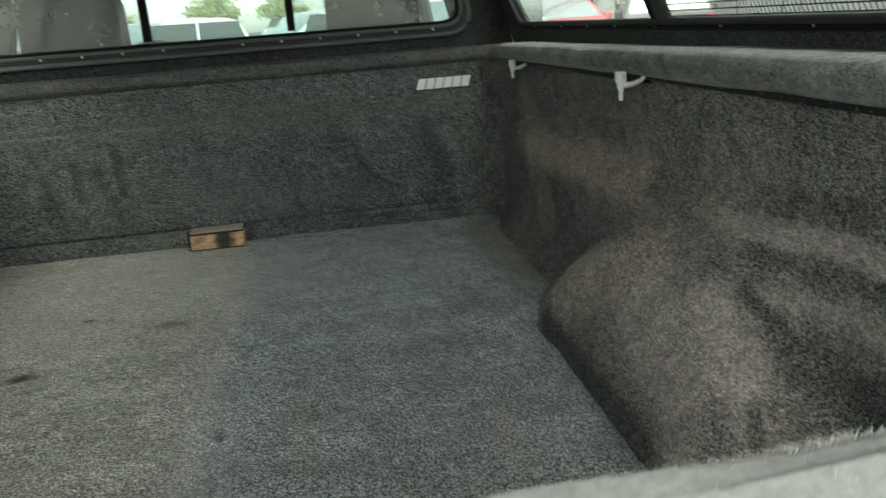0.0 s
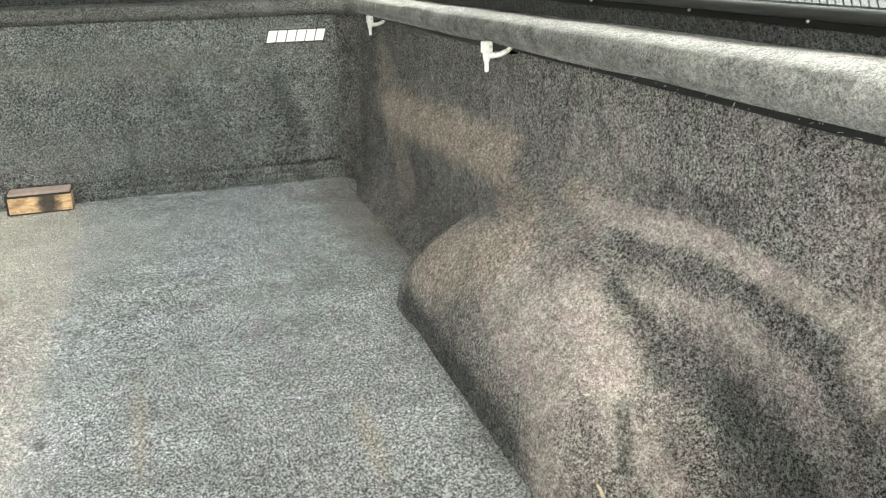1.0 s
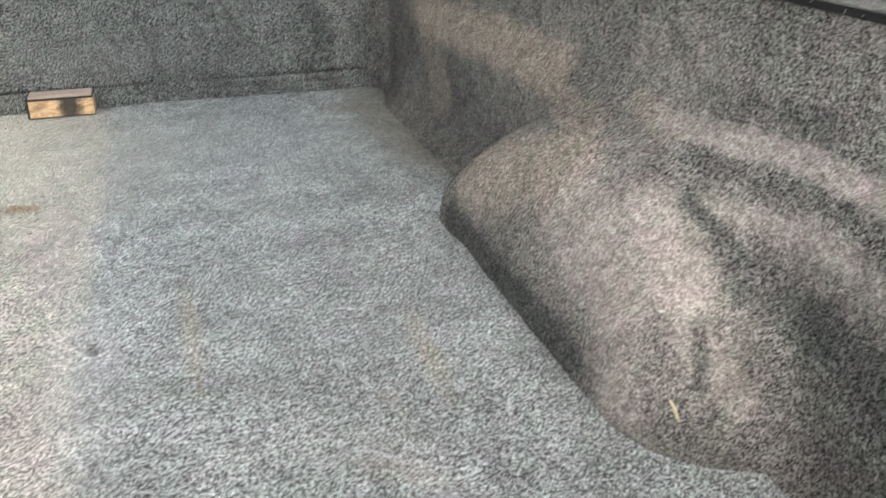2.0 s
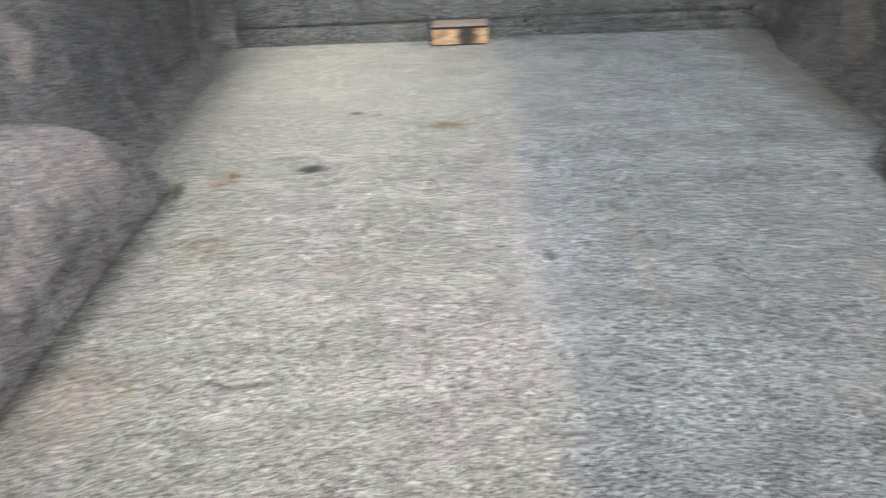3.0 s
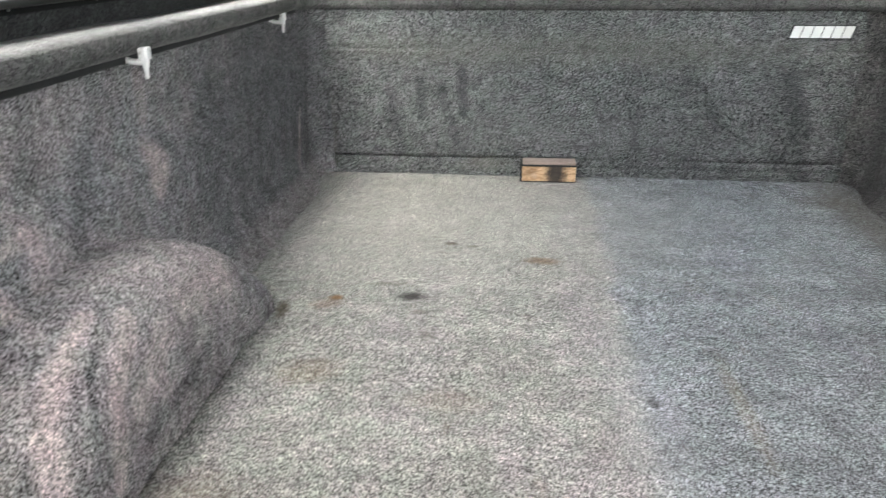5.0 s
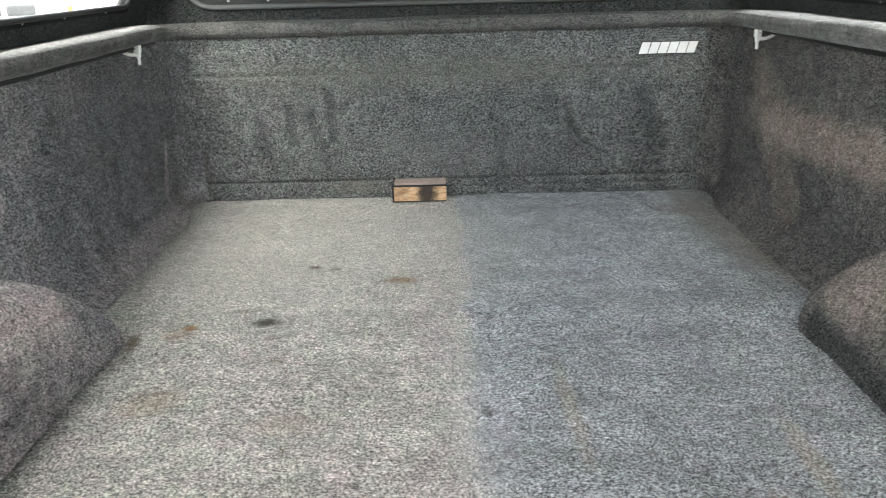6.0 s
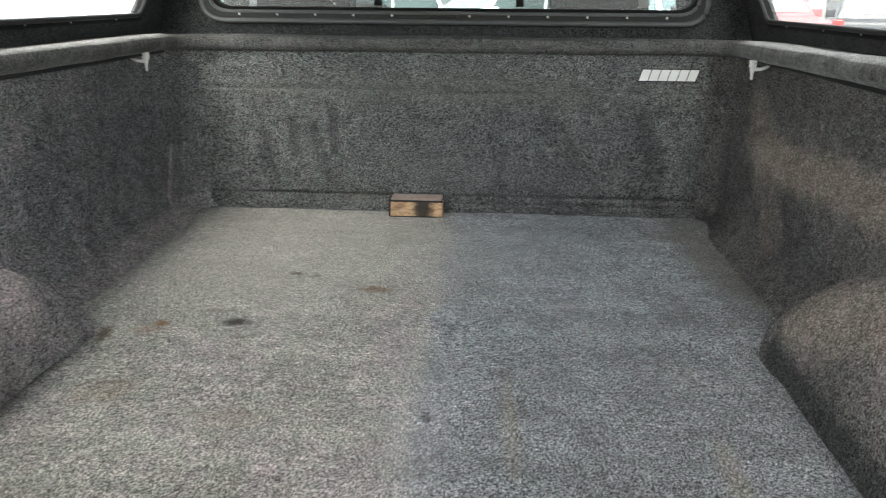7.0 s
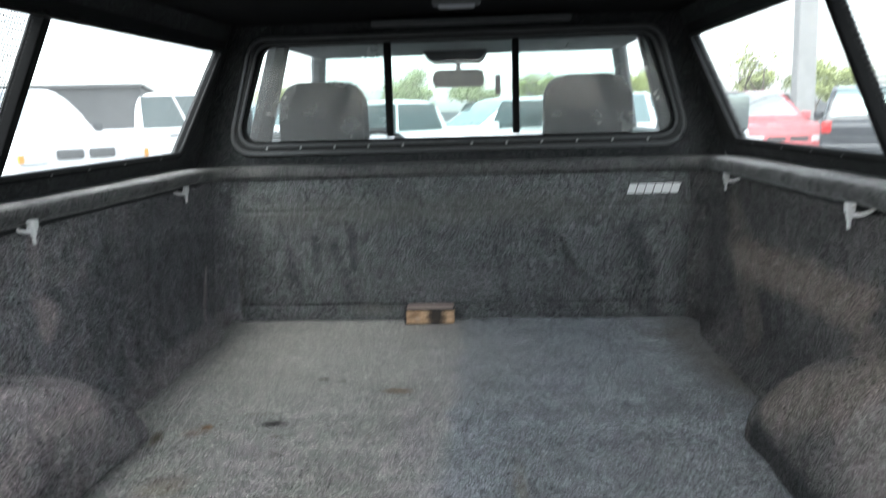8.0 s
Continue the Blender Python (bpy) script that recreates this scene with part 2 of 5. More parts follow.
# dust streaks; the last stroke paints a highlight onto the housing's front
LEFT_DUST_LIT = (((-0.793, -1.554, 0.296), (-0.788, -1.4, 0.289), 0.0137, 0.9), ((-0.786, -1.726, 0.217), (-0.783, -1.634, 0.228), 0.025, 1), ((-0.783, -1.634, 0.228), (-0.775, -1.517, 0.24), 0.0225, 1),
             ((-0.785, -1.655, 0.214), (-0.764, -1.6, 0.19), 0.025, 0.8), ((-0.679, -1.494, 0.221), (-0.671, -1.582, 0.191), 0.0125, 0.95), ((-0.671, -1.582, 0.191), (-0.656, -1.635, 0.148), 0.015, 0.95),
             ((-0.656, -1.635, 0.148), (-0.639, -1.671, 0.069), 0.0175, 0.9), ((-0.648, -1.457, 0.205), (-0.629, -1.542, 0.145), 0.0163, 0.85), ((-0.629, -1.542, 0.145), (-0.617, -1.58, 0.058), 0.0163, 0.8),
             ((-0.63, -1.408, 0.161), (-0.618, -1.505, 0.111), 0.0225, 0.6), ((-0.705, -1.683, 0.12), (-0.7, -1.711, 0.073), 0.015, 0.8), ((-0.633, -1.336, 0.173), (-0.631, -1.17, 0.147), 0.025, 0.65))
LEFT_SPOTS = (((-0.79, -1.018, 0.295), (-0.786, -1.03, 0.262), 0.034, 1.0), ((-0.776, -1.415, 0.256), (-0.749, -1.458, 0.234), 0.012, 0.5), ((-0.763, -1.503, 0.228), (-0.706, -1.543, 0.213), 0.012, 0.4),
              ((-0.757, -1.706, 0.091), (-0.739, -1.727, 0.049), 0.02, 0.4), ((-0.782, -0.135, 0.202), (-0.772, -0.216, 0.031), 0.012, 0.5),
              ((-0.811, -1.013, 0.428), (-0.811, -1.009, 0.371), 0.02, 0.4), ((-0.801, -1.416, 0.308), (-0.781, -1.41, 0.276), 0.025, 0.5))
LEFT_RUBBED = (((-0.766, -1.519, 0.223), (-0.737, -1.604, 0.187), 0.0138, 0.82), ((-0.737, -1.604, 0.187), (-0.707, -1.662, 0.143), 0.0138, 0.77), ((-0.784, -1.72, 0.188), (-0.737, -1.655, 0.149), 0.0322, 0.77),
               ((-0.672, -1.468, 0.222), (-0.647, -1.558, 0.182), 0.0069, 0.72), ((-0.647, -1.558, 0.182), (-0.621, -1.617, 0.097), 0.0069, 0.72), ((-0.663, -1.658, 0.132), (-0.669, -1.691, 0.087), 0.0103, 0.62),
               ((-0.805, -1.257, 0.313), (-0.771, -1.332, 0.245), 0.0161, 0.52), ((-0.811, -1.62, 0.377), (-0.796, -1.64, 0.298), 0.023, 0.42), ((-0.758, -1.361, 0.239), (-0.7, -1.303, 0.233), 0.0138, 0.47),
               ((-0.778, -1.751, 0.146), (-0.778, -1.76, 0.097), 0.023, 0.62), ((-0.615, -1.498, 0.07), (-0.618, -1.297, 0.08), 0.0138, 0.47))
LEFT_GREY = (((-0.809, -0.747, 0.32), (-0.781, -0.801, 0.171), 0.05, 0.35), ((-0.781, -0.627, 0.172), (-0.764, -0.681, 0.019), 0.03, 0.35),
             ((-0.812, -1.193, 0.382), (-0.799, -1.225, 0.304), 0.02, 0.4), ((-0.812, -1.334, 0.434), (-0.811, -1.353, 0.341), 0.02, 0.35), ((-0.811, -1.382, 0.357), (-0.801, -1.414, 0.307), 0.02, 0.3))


def wall_carpet(name, side=0, fibres=False):
    """side: 1 the right wall, -1 the left, 0 the bulkhead."""
    g = Graph(name)
    x, y, z = g.axes()
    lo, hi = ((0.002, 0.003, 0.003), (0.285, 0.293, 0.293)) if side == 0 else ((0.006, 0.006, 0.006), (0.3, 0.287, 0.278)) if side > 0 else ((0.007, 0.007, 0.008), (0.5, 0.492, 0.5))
    fine = 0.9 if side else 0.95
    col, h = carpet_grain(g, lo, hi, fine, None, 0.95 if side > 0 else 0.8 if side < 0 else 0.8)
    streak = g.noise(9, 4, 0.7, (1.0, 1.0, 0.25) if side == 0 else (1.0, 1.0, 0.35), 1.0)
    col = g.mix(g.math("MULTIPLY", g.step(streak, 0.53, 0.7), 0.35), col, (0.035, 0.037, 0.042))
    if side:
        # pinkish road dust on the shelf and the wheel housing, its pale tone also lightening up-facing parts; clean
        # dark pile where it has been rubbed off; some dark marks are painted shade
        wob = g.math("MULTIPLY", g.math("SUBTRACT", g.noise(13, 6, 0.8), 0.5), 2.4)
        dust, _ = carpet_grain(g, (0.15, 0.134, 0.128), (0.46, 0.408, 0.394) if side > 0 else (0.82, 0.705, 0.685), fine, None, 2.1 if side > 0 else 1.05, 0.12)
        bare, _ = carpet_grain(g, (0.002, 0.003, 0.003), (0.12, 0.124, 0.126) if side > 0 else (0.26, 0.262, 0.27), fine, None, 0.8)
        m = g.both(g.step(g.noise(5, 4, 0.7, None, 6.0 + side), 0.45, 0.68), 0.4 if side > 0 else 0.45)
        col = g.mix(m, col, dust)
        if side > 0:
            # front spots put shade at the corner and under the rail into the colour
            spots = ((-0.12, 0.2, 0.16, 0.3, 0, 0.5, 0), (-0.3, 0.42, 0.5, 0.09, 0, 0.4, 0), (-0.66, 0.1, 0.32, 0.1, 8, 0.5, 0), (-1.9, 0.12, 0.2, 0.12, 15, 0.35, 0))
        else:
            # the first spot puts the front corner's shade into the colour
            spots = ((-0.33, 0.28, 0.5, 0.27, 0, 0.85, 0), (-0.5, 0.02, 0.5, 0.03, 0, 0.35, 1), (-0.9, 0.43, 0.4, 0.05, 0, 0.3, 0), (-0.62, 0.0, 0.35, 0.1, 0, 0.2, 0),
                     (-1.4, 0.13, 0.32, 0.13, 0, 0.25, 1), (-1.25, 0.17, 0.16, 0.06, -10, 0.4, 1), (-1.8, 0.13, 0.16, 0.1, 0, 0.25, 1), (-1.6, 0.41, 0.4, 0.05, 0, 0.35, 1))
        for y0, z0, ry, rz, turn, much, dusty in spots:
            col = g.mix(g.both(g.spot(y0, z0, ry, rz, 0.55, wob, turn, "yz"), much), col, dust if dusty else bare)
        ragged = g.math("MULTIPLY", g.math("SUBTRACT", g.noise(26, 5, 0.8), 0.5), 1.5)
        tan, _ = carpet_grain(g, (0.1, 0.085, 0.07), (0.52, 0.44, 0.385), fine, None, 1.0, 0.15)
        for strokes, cloth in ((RIGHT_TAN, tan), (RIGHT_DUST, dust), (RIGHT_RUBBED_SHADE, bare)) if side > 0 else ((LEFT_GREY, bare), (LEFT_RUBBED, bare), (LEFT_DUST_LIT, dust), (LEFT_SPOTS, dust)):
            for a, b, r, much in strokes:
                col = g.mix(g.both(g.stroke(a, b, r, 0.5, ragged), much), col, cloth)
    else:
        wob = g.math("MULTIPLY", g.math("SUBTRACT", g.noise(8, 6, 0.8, (1.0, 1.0, 0.5)), 0.5), 2.6)
        for x0, z0, rx, rz, turn, much, tint in ((0.55, 0.2, 0.05, 0.13, 8, 0.25, (0.028, 0.03, 0.033)), (-0.28, 0.035, 0.06, 0.02, 0, 0.35, (0.26, 0.25, 0.22)),
                                                (-0.05, 0.36, 0.6, 0.04, 0, 0.3, (0.2, 0.2, 0.17)), (-0.75, 0.1, 0.03, 0.12, 0, 0.45, (0.24, 0.22, 0.18)),
                                                (0.1, 0.13, 0.3, 0.05, 0, 0.2, (0.2, 0.2, 0.2))):
            col = g.mix(g.both(g.spot(x0, z0, rx, rz, 0.8, wob, turn, "xz"), much), col, tint)
        thin = g.math("MULTIPLY", g.math("SUBTRACT", g.noise(30, 5, 0.8, (1.0, 1.0, 0.5)), 0.5), 1.6)
        for a, b, r, much in DRIPS:
            col = g.mix(g.both(g.stroke((a[0], 0.0, a[1]), (b[0], 0.0, b[1]), r, 0.6, thin), much), col, (0.028, 0.03, 0.033))
    return carpet_finish(g, col, h, fibres=fibres)


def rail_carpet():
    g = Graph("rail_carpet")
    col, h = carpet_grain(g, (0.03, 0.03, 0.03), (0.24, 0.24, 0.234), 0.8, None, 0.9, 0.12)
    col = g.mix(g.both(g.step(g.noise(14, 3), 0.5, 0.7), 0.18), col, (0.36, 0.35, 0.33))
    # paler tops of the side rails: window light put into the colour
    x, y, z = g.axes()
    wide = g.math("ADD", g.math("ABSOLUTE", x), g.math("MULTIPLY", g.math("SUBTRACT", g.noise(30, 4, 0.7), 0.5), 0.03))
    lit_top, _ = carpet_grain(g, (0.26, 0.26, 0.256), (0.82, 0.81, 0.8), 0.7, None, 1.0, 0.12)
    col = g.mix(g.both(g.step(g.math("ADD", wide, g.step(x, -0.1, 0.1, 0.0, 0.01)), 0.75, 0.78), g.both(g.step(y, -0.08, -0.25, 0.0, 0.75), g.step(x, -0.1, 0.1, 0.9, 1.0))), col, lit_top)
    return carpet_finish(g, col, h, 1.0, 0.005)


def pale_mat():
    g = Graph("pale_mat")
    col, h = carpet_grain(g, (0.76, 0.76, 0.75), (0.92, 0.91, 0.9), 0.5, (2.0, 0.6, 1.0))
    col = g.mix(g.both(g.step(g.noise(30, 3), 0.55, 0.7), 0.15), col, (0.6, 0.6, 0.59))
    return carpet_finish(g, col, h, 0.8, 0.002)


def dark_carpet():
    g = Graph("dark_carpet")
    col, h = carpet_grain(g, (0.004, 0.0045, 0.005), (0.07, 0.073, 0.075), 0.9)
    return carpet_finish(g, col, h)


def glass(name, tint=(0.93, 0.97, 0.95), haze=0.0):
    """A thin pane: clear, with a mirror's share of gloss and, where it is dirty, some haze."""
    g = Graph(name)
    n = g.t.nodes
    clear, shine, add = n.new("ShaderNodeBsdfTransparent"), n.new("ShaderNodeBsdfGlossy"), n.new("ShaderNodeMixShader")
    clear.inputs[0].default_value = (*tint, 1)
    shine.inputs["Roughness"].default_value = 0.03
    facing = n.new("ShaderNodeLayerWeight")
    facing.inputs[0].default_value = 0.5
    g.put(add.inputs[0], g.math("MULTIPLY_ADD", g.math("POWER", facing.outputs["Facing"], 5.0), 0.9, 0.035))
    g.put(add.inputs[1], clear.outputs[0])
    g.put(add.inputs[2], shine.outputs[0])
    last = add
    if haze:
        front, back = n.new("ShaderNodeBsdfDiffuse"), n.new("ShaderNodeBsdfTranslucent")
        dirt, over = n.new("ShaderNodeMixShader"), n.new("ShaderNodeMixShader")
        front.inputs[0].default_value = back.inputs[0].default_value = (0.62, 0.63, 0.61, 1)
        g.put(dirt.inputs[1], front.outputs[0])
        g.put(dirt.inputs[2], back.outputs[0])
        film_ = g.step(g.noise(11, 4, 0.6), 0.25, 0.75, haze * 0.6, haze)
        g.put(over.inputs[0], film_)
        g.put(over.inputs[1], add.outputs[0])
        g.put(over.inputs[2], dirt.outputs[0])
        last = over
    g.put(g.out.inputs[0], last.outputs[0])
    return g.mat


def wood():
    g = Graph("weathered_pine")
    x, y, z = g.axes()
    rings = g.noise(60, 3, 0.6, (1.0, 0.15, 3.0))
    col = g.mix(g.step(rings, 0.35, 0.65), (0.46, 0.275, 0.145), (0.74, 0.51, 0.31))
    wob = g.math("MULTIPLY", g.math("SUBTRACT", g.noise(70, 3, 0.7), 0.5), 1.3)
    col = g.mix(g.both(g.spot(-0.07, 0.03, 0.027, 0.05, 0.5, wob, 0, "xz"), 0.95), col, (0.02, 0.02, 0.021))
    col = g.mix(g.both(g.spot(-0.145, 0.03, 0.02, 0.012, 0.6, wob, 20, "xz"), 0.5), col, (0.2, 0.11, 0.06))
    col = g.mix(g.both(g.spot(-0.13, 0.02, 0.008, 0.008, 0.5, wob, 0, "xz"), 0.6), col, (0.62, 0.47, 0.33))
    return g.finish(col, 0.7, 0.0, rings, 0.4, 0.002)


M = {
    "floor": floor_carpet(),
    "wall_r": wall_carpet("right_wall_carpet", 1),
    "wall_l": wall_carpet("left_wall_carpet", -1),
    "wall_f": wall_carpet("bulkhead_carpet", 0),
    "floor_pile": floor_carpet("floor_pile", True),
    "wall_r_pile": wall_carpet("right_wall_pile", 1, True),
    "wall_l_pile": wall_carpet("left_wall_pile", -1, True),
    "wall_f_pile": wall_carpet("bulkhead_pile", 0, True),
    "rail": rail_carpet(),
    "dark": dark_carpet(),
    "mat": pale_mat(),
    "fibre": plain("felt_fibre", (0.36, 0.355, 0.345), 0.95, 0, 400, 0.2, 0.1),
    "fuzz": plain("grey_fuzz", (0.22, 0.22, 0.215), 0.95, 0, 400, 0.2, 0.1),
    "gate_felt": plain("grey_gate_felt", (0.2, 0.2, 0.2), 0.95, 0, 500, 0.3, 0.6, 0.001, gloss=0.1),
    "lint": plain("white_lint", (0.6, 0.6, 0.59), 0.9, 0, 300, 0.1, 0.1),
    "straw": plain("dry_straw", (0.5, 0.43, 0.3), 0.8, 0, 300, 0.25, 0.2),
    "headliner": plain("black_headliner", (0.01, 0.01, 0.011), 0.95, 0, 300, 0.5, 0.6, 0.002, gloss=0.1),
    "rubber": plain("black_rubber", (0.014, 0.0145, 0.015), 0.5, 0, 90, 0.3, 0.15, gloss=0.25),
    "alu": plain("black_frame", (0.008, 0.0082, 0.0086), 0.7, 0.0, 70, 0.3, 0.1, gloss=0.12),
    "grey_trim": plain("grey_gasket", (0.075, 0.078, 0.08), 0.6, 0, 80, 0.2, 0.15),
    "steel": plain("dull_steel", (0.5, 0.5, 0.5), 0.4, 0.9, 200, 0.2, 0.1),
    "clamp": plain("white_cast_clamp", (0.84, 0.84, 0.83), 0.5, 0.1, 160, 0.1, 0.3, 0.001, (0.5, 0.48, 0.44)),
    "white_print": plain("white_print", (0.8, 0.8, 0.79), 0.6, 0, 200, 0.08, 0.1),
    "black_print": plain("black_print", (0.02, 0.02, 0.02), 0.7, 0, 200, 0.2, 0.1),
    "wood": wood(),
    "grey_wood": plain("weathered_board", (0.36, 0.285, 0.255), 0.85, 0, 90, 0.35, 0.4, 0.002),
    "hazy": glass("dusty_glass", (0.8, 0.87, 0.86), 0.34),
    "film": glass("filmed_glass", (0.9, 0.95, 0.94), 0.09),
    "film_side": glass("dusty_side_glass", (0.93, 0.96, 0.95), 0.22),
    "windscreen": glass("green_tinted_glass", (0.78, 0.93, 0.89), 0.06),
    "mirror": plain("silvered_glass", (0.4, 0.47, 0.47), 0.03, 1.0, 10, 0.05, 0.0),
    "screen": plain("insect_screen", (0.05, 0.055, 0.055), 0.7, 0, 100, 0.2, 0.1),
    "shell": plain("bed_paint", (0.5, 0.5, 0.5), 0.35, 0, 20, 0.06, 0.02),
    "seat": plain("grey_seat_cloth", (0.009, 0.0095, 0.0105), 0.95, 0, 150, 0.25, 0.5, 0.002),
    "cab_trim": plain("grey_cab_plastic", (0.17, 0.175, 0.18), 0.7, 0, 60, 0.15, 0.2),
    "dash": plain("dark_dash_plastic", (0.06, 0.062, 0.066), 0.7, 0, 60, 0.2, 0.2),
    "asphalt": plain("asphalt", (0.05, 0.05, 0.052), 0.9, 0, 40, 0.4, 0.6, 0.004, (0.08, 0.08, 0.08)),
    "white_paint": plain("white_car_paint", (0.78, 0.78, 0.78), 0.25, 0, 12, 0.04, 0.01),
    "red_paint": plain("red_car_paint", (0.6, 0.15, 0.16), 0.25, 0, 12, 0.08, 0.01),
    "black_paint": plain("black_car_paint", (0.03, 0.033, 0.04), 0.22, 0, 12, 0.1, 0.01),
    "silver_paint": plain("silver_car_paint", (0.5, 0.52, 0.54), 0.3, 0.4, 12, 0.06, 0.01),
    "sky_glass": plain("sky_lit_glass", (0.8, 0.84, 0.84), 0.08, 0.85, 10, 0.05, 0.0),
    "car_glass": plain("dark_car_glass", (0.27, 0.35, 0.35), 0.1, 0.55, 10, 0.1, 0.0),
    "side_glass": plain("tinted_side_glass", (0.06, 0.08, 0.08), 0.1, 0.35, 10, 0.1, 0.0),
    "tyre": plain("tyre_rubber", (0.025, 0.025, 0.026), 0.85, 0, 60, 0.2, 0.3),
    "lamp_red": plain("red_lamp_lens", (0.5, 0.02, 0.02), 0.2, 0, 40, 0.1, 0.05),
    "lamp_amber": plain("amber_lens", (0.7, 0.3, 0.03), 0.2, 0, 40, 0.1, 0.05),
    "lamp_clear": plain("clear_lamp_lens", (0.7, 0.72, 0.74), 0.12, 0, 40, 0.1, 0.05),
    "cladding": plain("grey_metal_cladding", (0.06, 0.063, 0.067), 0.6, 0.1, 3, 0.25, 0.1, 0.01),
    "concrete": plain("pale_concrete", (0.3, 0.3, 0.295), 0.85, 0, 14, 0.15, 0.4, 0.004, (0.34, 0.33, 0.31)),
    "bark": plain("grey_bark", (0.13, 0.105, 0.085), 0.95, 0, 20, 0.35, 0.8, 0.02),
    "leaf": plain("spring_leaf", (0.32, 0.36, 0.14), 0.7, 0, 5, 0.35, 0.1),
    "leaf_dull": plain("dull_leaf", (0.26, 0.3, 0.14), 0.7, 0, 5, 0.35, 0.1),
}


# ---- building blocks ----
def part(name, bm, material, parent=None, label="", smooth=False):
    me = bpy.data.meshes.new(name)
    bmesh.ops.recalc_face_normals(bm, faces=bm.faces[:])
    bm.to_mesh(me)
    bm.free()
    if smooth:
        for p in me.polygons:
            p.use_smooth = True
    if material is not None:
        me.materials.append(M[material])
    ob = new(name, me)
    if parent is not None:
        ob.parent = parent
    if label:
        ob["label"] = label
    return ob


def thing(name, m=Matrix(), label="", category="", group="", kind=""):
    ob = new(name)
    ob.empty_display_size = 0.1
    ob.matrix_basis = m
    return tagged(ob, label, category, group, kind)


def pile(ob, material, count, seed, length=0.005, width=0.0011, label="short carpet fibres standing in all directions"):
    """Short fibres all over a carpeted sheet, leaning every way; one sheet of stuff under it."""
    me = ob.data
    me.calc_loop_triangles()
    co = np.empty(len(me.vertices) * 3, np.float32)
    me.vertices.foreach_get("co", co)
    co = co.reshape(-1, 3).astype(np.float64)
    tri = np.empty(len(me.loop_triangles) * 3, np.int32)
    me.loop_triangles.foreach_get("vertices", tri)
    tri = tri.reshape(-1, 3)
    a, b, c = co[tri[:, 0]], co[tri[:, 1]], co[tri[:, 2]]
    n = np.cross(b - a, c - a)
    area = np.linalg.norm(n, axis=1)
    n /= np.maximum(area, 1e-12)[:, None]
    dice = np.random.default_rng(seed)
    pick = dice.choice(len(tri), count, p=area / area.sum())
    u, v = dice.random(count), dice.random(count)
    over = u + v > 1
    u[over], v[over] = 1 - u[over], 1 - v[over]
    p = a[pick] + (b - a)[pick] * u[:, None] + (c - a)[pick] * v[:, None]
    up = n[pick]
    inward = np.array((0.0, -1.15, 0.9)) - p
    up[(up * inward).sum(1) < 0] *= -1
    way = np.cross(up, dice.normal(size=(count, 3)))
    way /= np.linalg.norm(way, axis=1)[:, None]
    way += up * dice.uniform(0.1, 0.75, count)[:, None]
    flat = np.cross(way, up)
    flat /= np.linalg.norm(flat, axis=1)[:, None]
    flat = flat + up * dice.uniform(-0.5, 0.5, count)[:, None]
    half = dice.uniform(0.6, 1.2, count)[:, None] * width / 2
    tip = p + way * (dice.uniform(0.5, 1.2, count) * length)[:, None]
    vs = np.stack((p - flat * half, p + flat * half, tip), 1).reshape(-1, 3)
    mesh = bpy.data.meshes.new("carpet_pile")
    mesh.from_pydata(vs, [], np.arange(count * 3).reshape(-1, 3))
    mesh.materials.append(M[material])
    out = new("carpet_pile", mesh)
    out.parent = ob
    return tagged(out, label, kind="stuff")


def box(x0, x1, y0, y1, z0, z1, bevel=0.0, seg=2, bm=None):
    """A box between the limits, its edges rounded; into bm, when given."""
    b = bmesh.new()
    vs = [b.verts.new((x, y, z)) for x in (x0, x1) for y in (y0, y1) for z in (z0, z1)]
    for q in ((0, 1, 3, 2), (4, 6, 7, 5), (0, 4, 5, 1), (2, 3, 7, 6), (0, 2, 6, 4), (1, 5, 7, 3)):
        b.faces.new([vs[i] for i in q])
    if bevel:
        bmesh.ops.bevel(b, geom=b.edges[:], offset=bevel, segments=seg, affect="EDGES", profile=0.5)
    return join(bm, b)


def join(bm, b):
    if bm is None:
        return b
    me = bpy.data.meshes.new("tmp")
    b.to_mesh(me)
    b.free()
    bm.from_mesh(me)
    bpy.data.meshes.remove(me)
    return bm


def prism(points, y0, y1, axis="y", bevel=0.0, seg=2, bm=None):
    """A polygon pulled along an axis: its points are (x, z) for y, (y, z) for x, (x, y) for z."""
    b = bmesh.new()

    def at(p, d):
        return {"y": (p[0], d, p[1]), "x": (d, p[0], p[1]), "z": (p[0], p[1], d)}[axis]
    lo = [b.verts.new(at(p, y0)) for p in points]
    hi = [b.verts.new(at(p, y1)) for p in points]
    b.faces.new(lo)
    b.faces.new(hi[::-1])
    n = len(points)
    for i in range(n):
        b.faces.new((lo[i], hi[i], hi[(i + 1) % n], lo[(i + 1) % n]))
    if bevel:
        bmesh.ops.bevel(b, geom=b.edges[:], offset=bevel, segments=seg, affect="EDGES", profile=0.5)
    return join(bm, b)


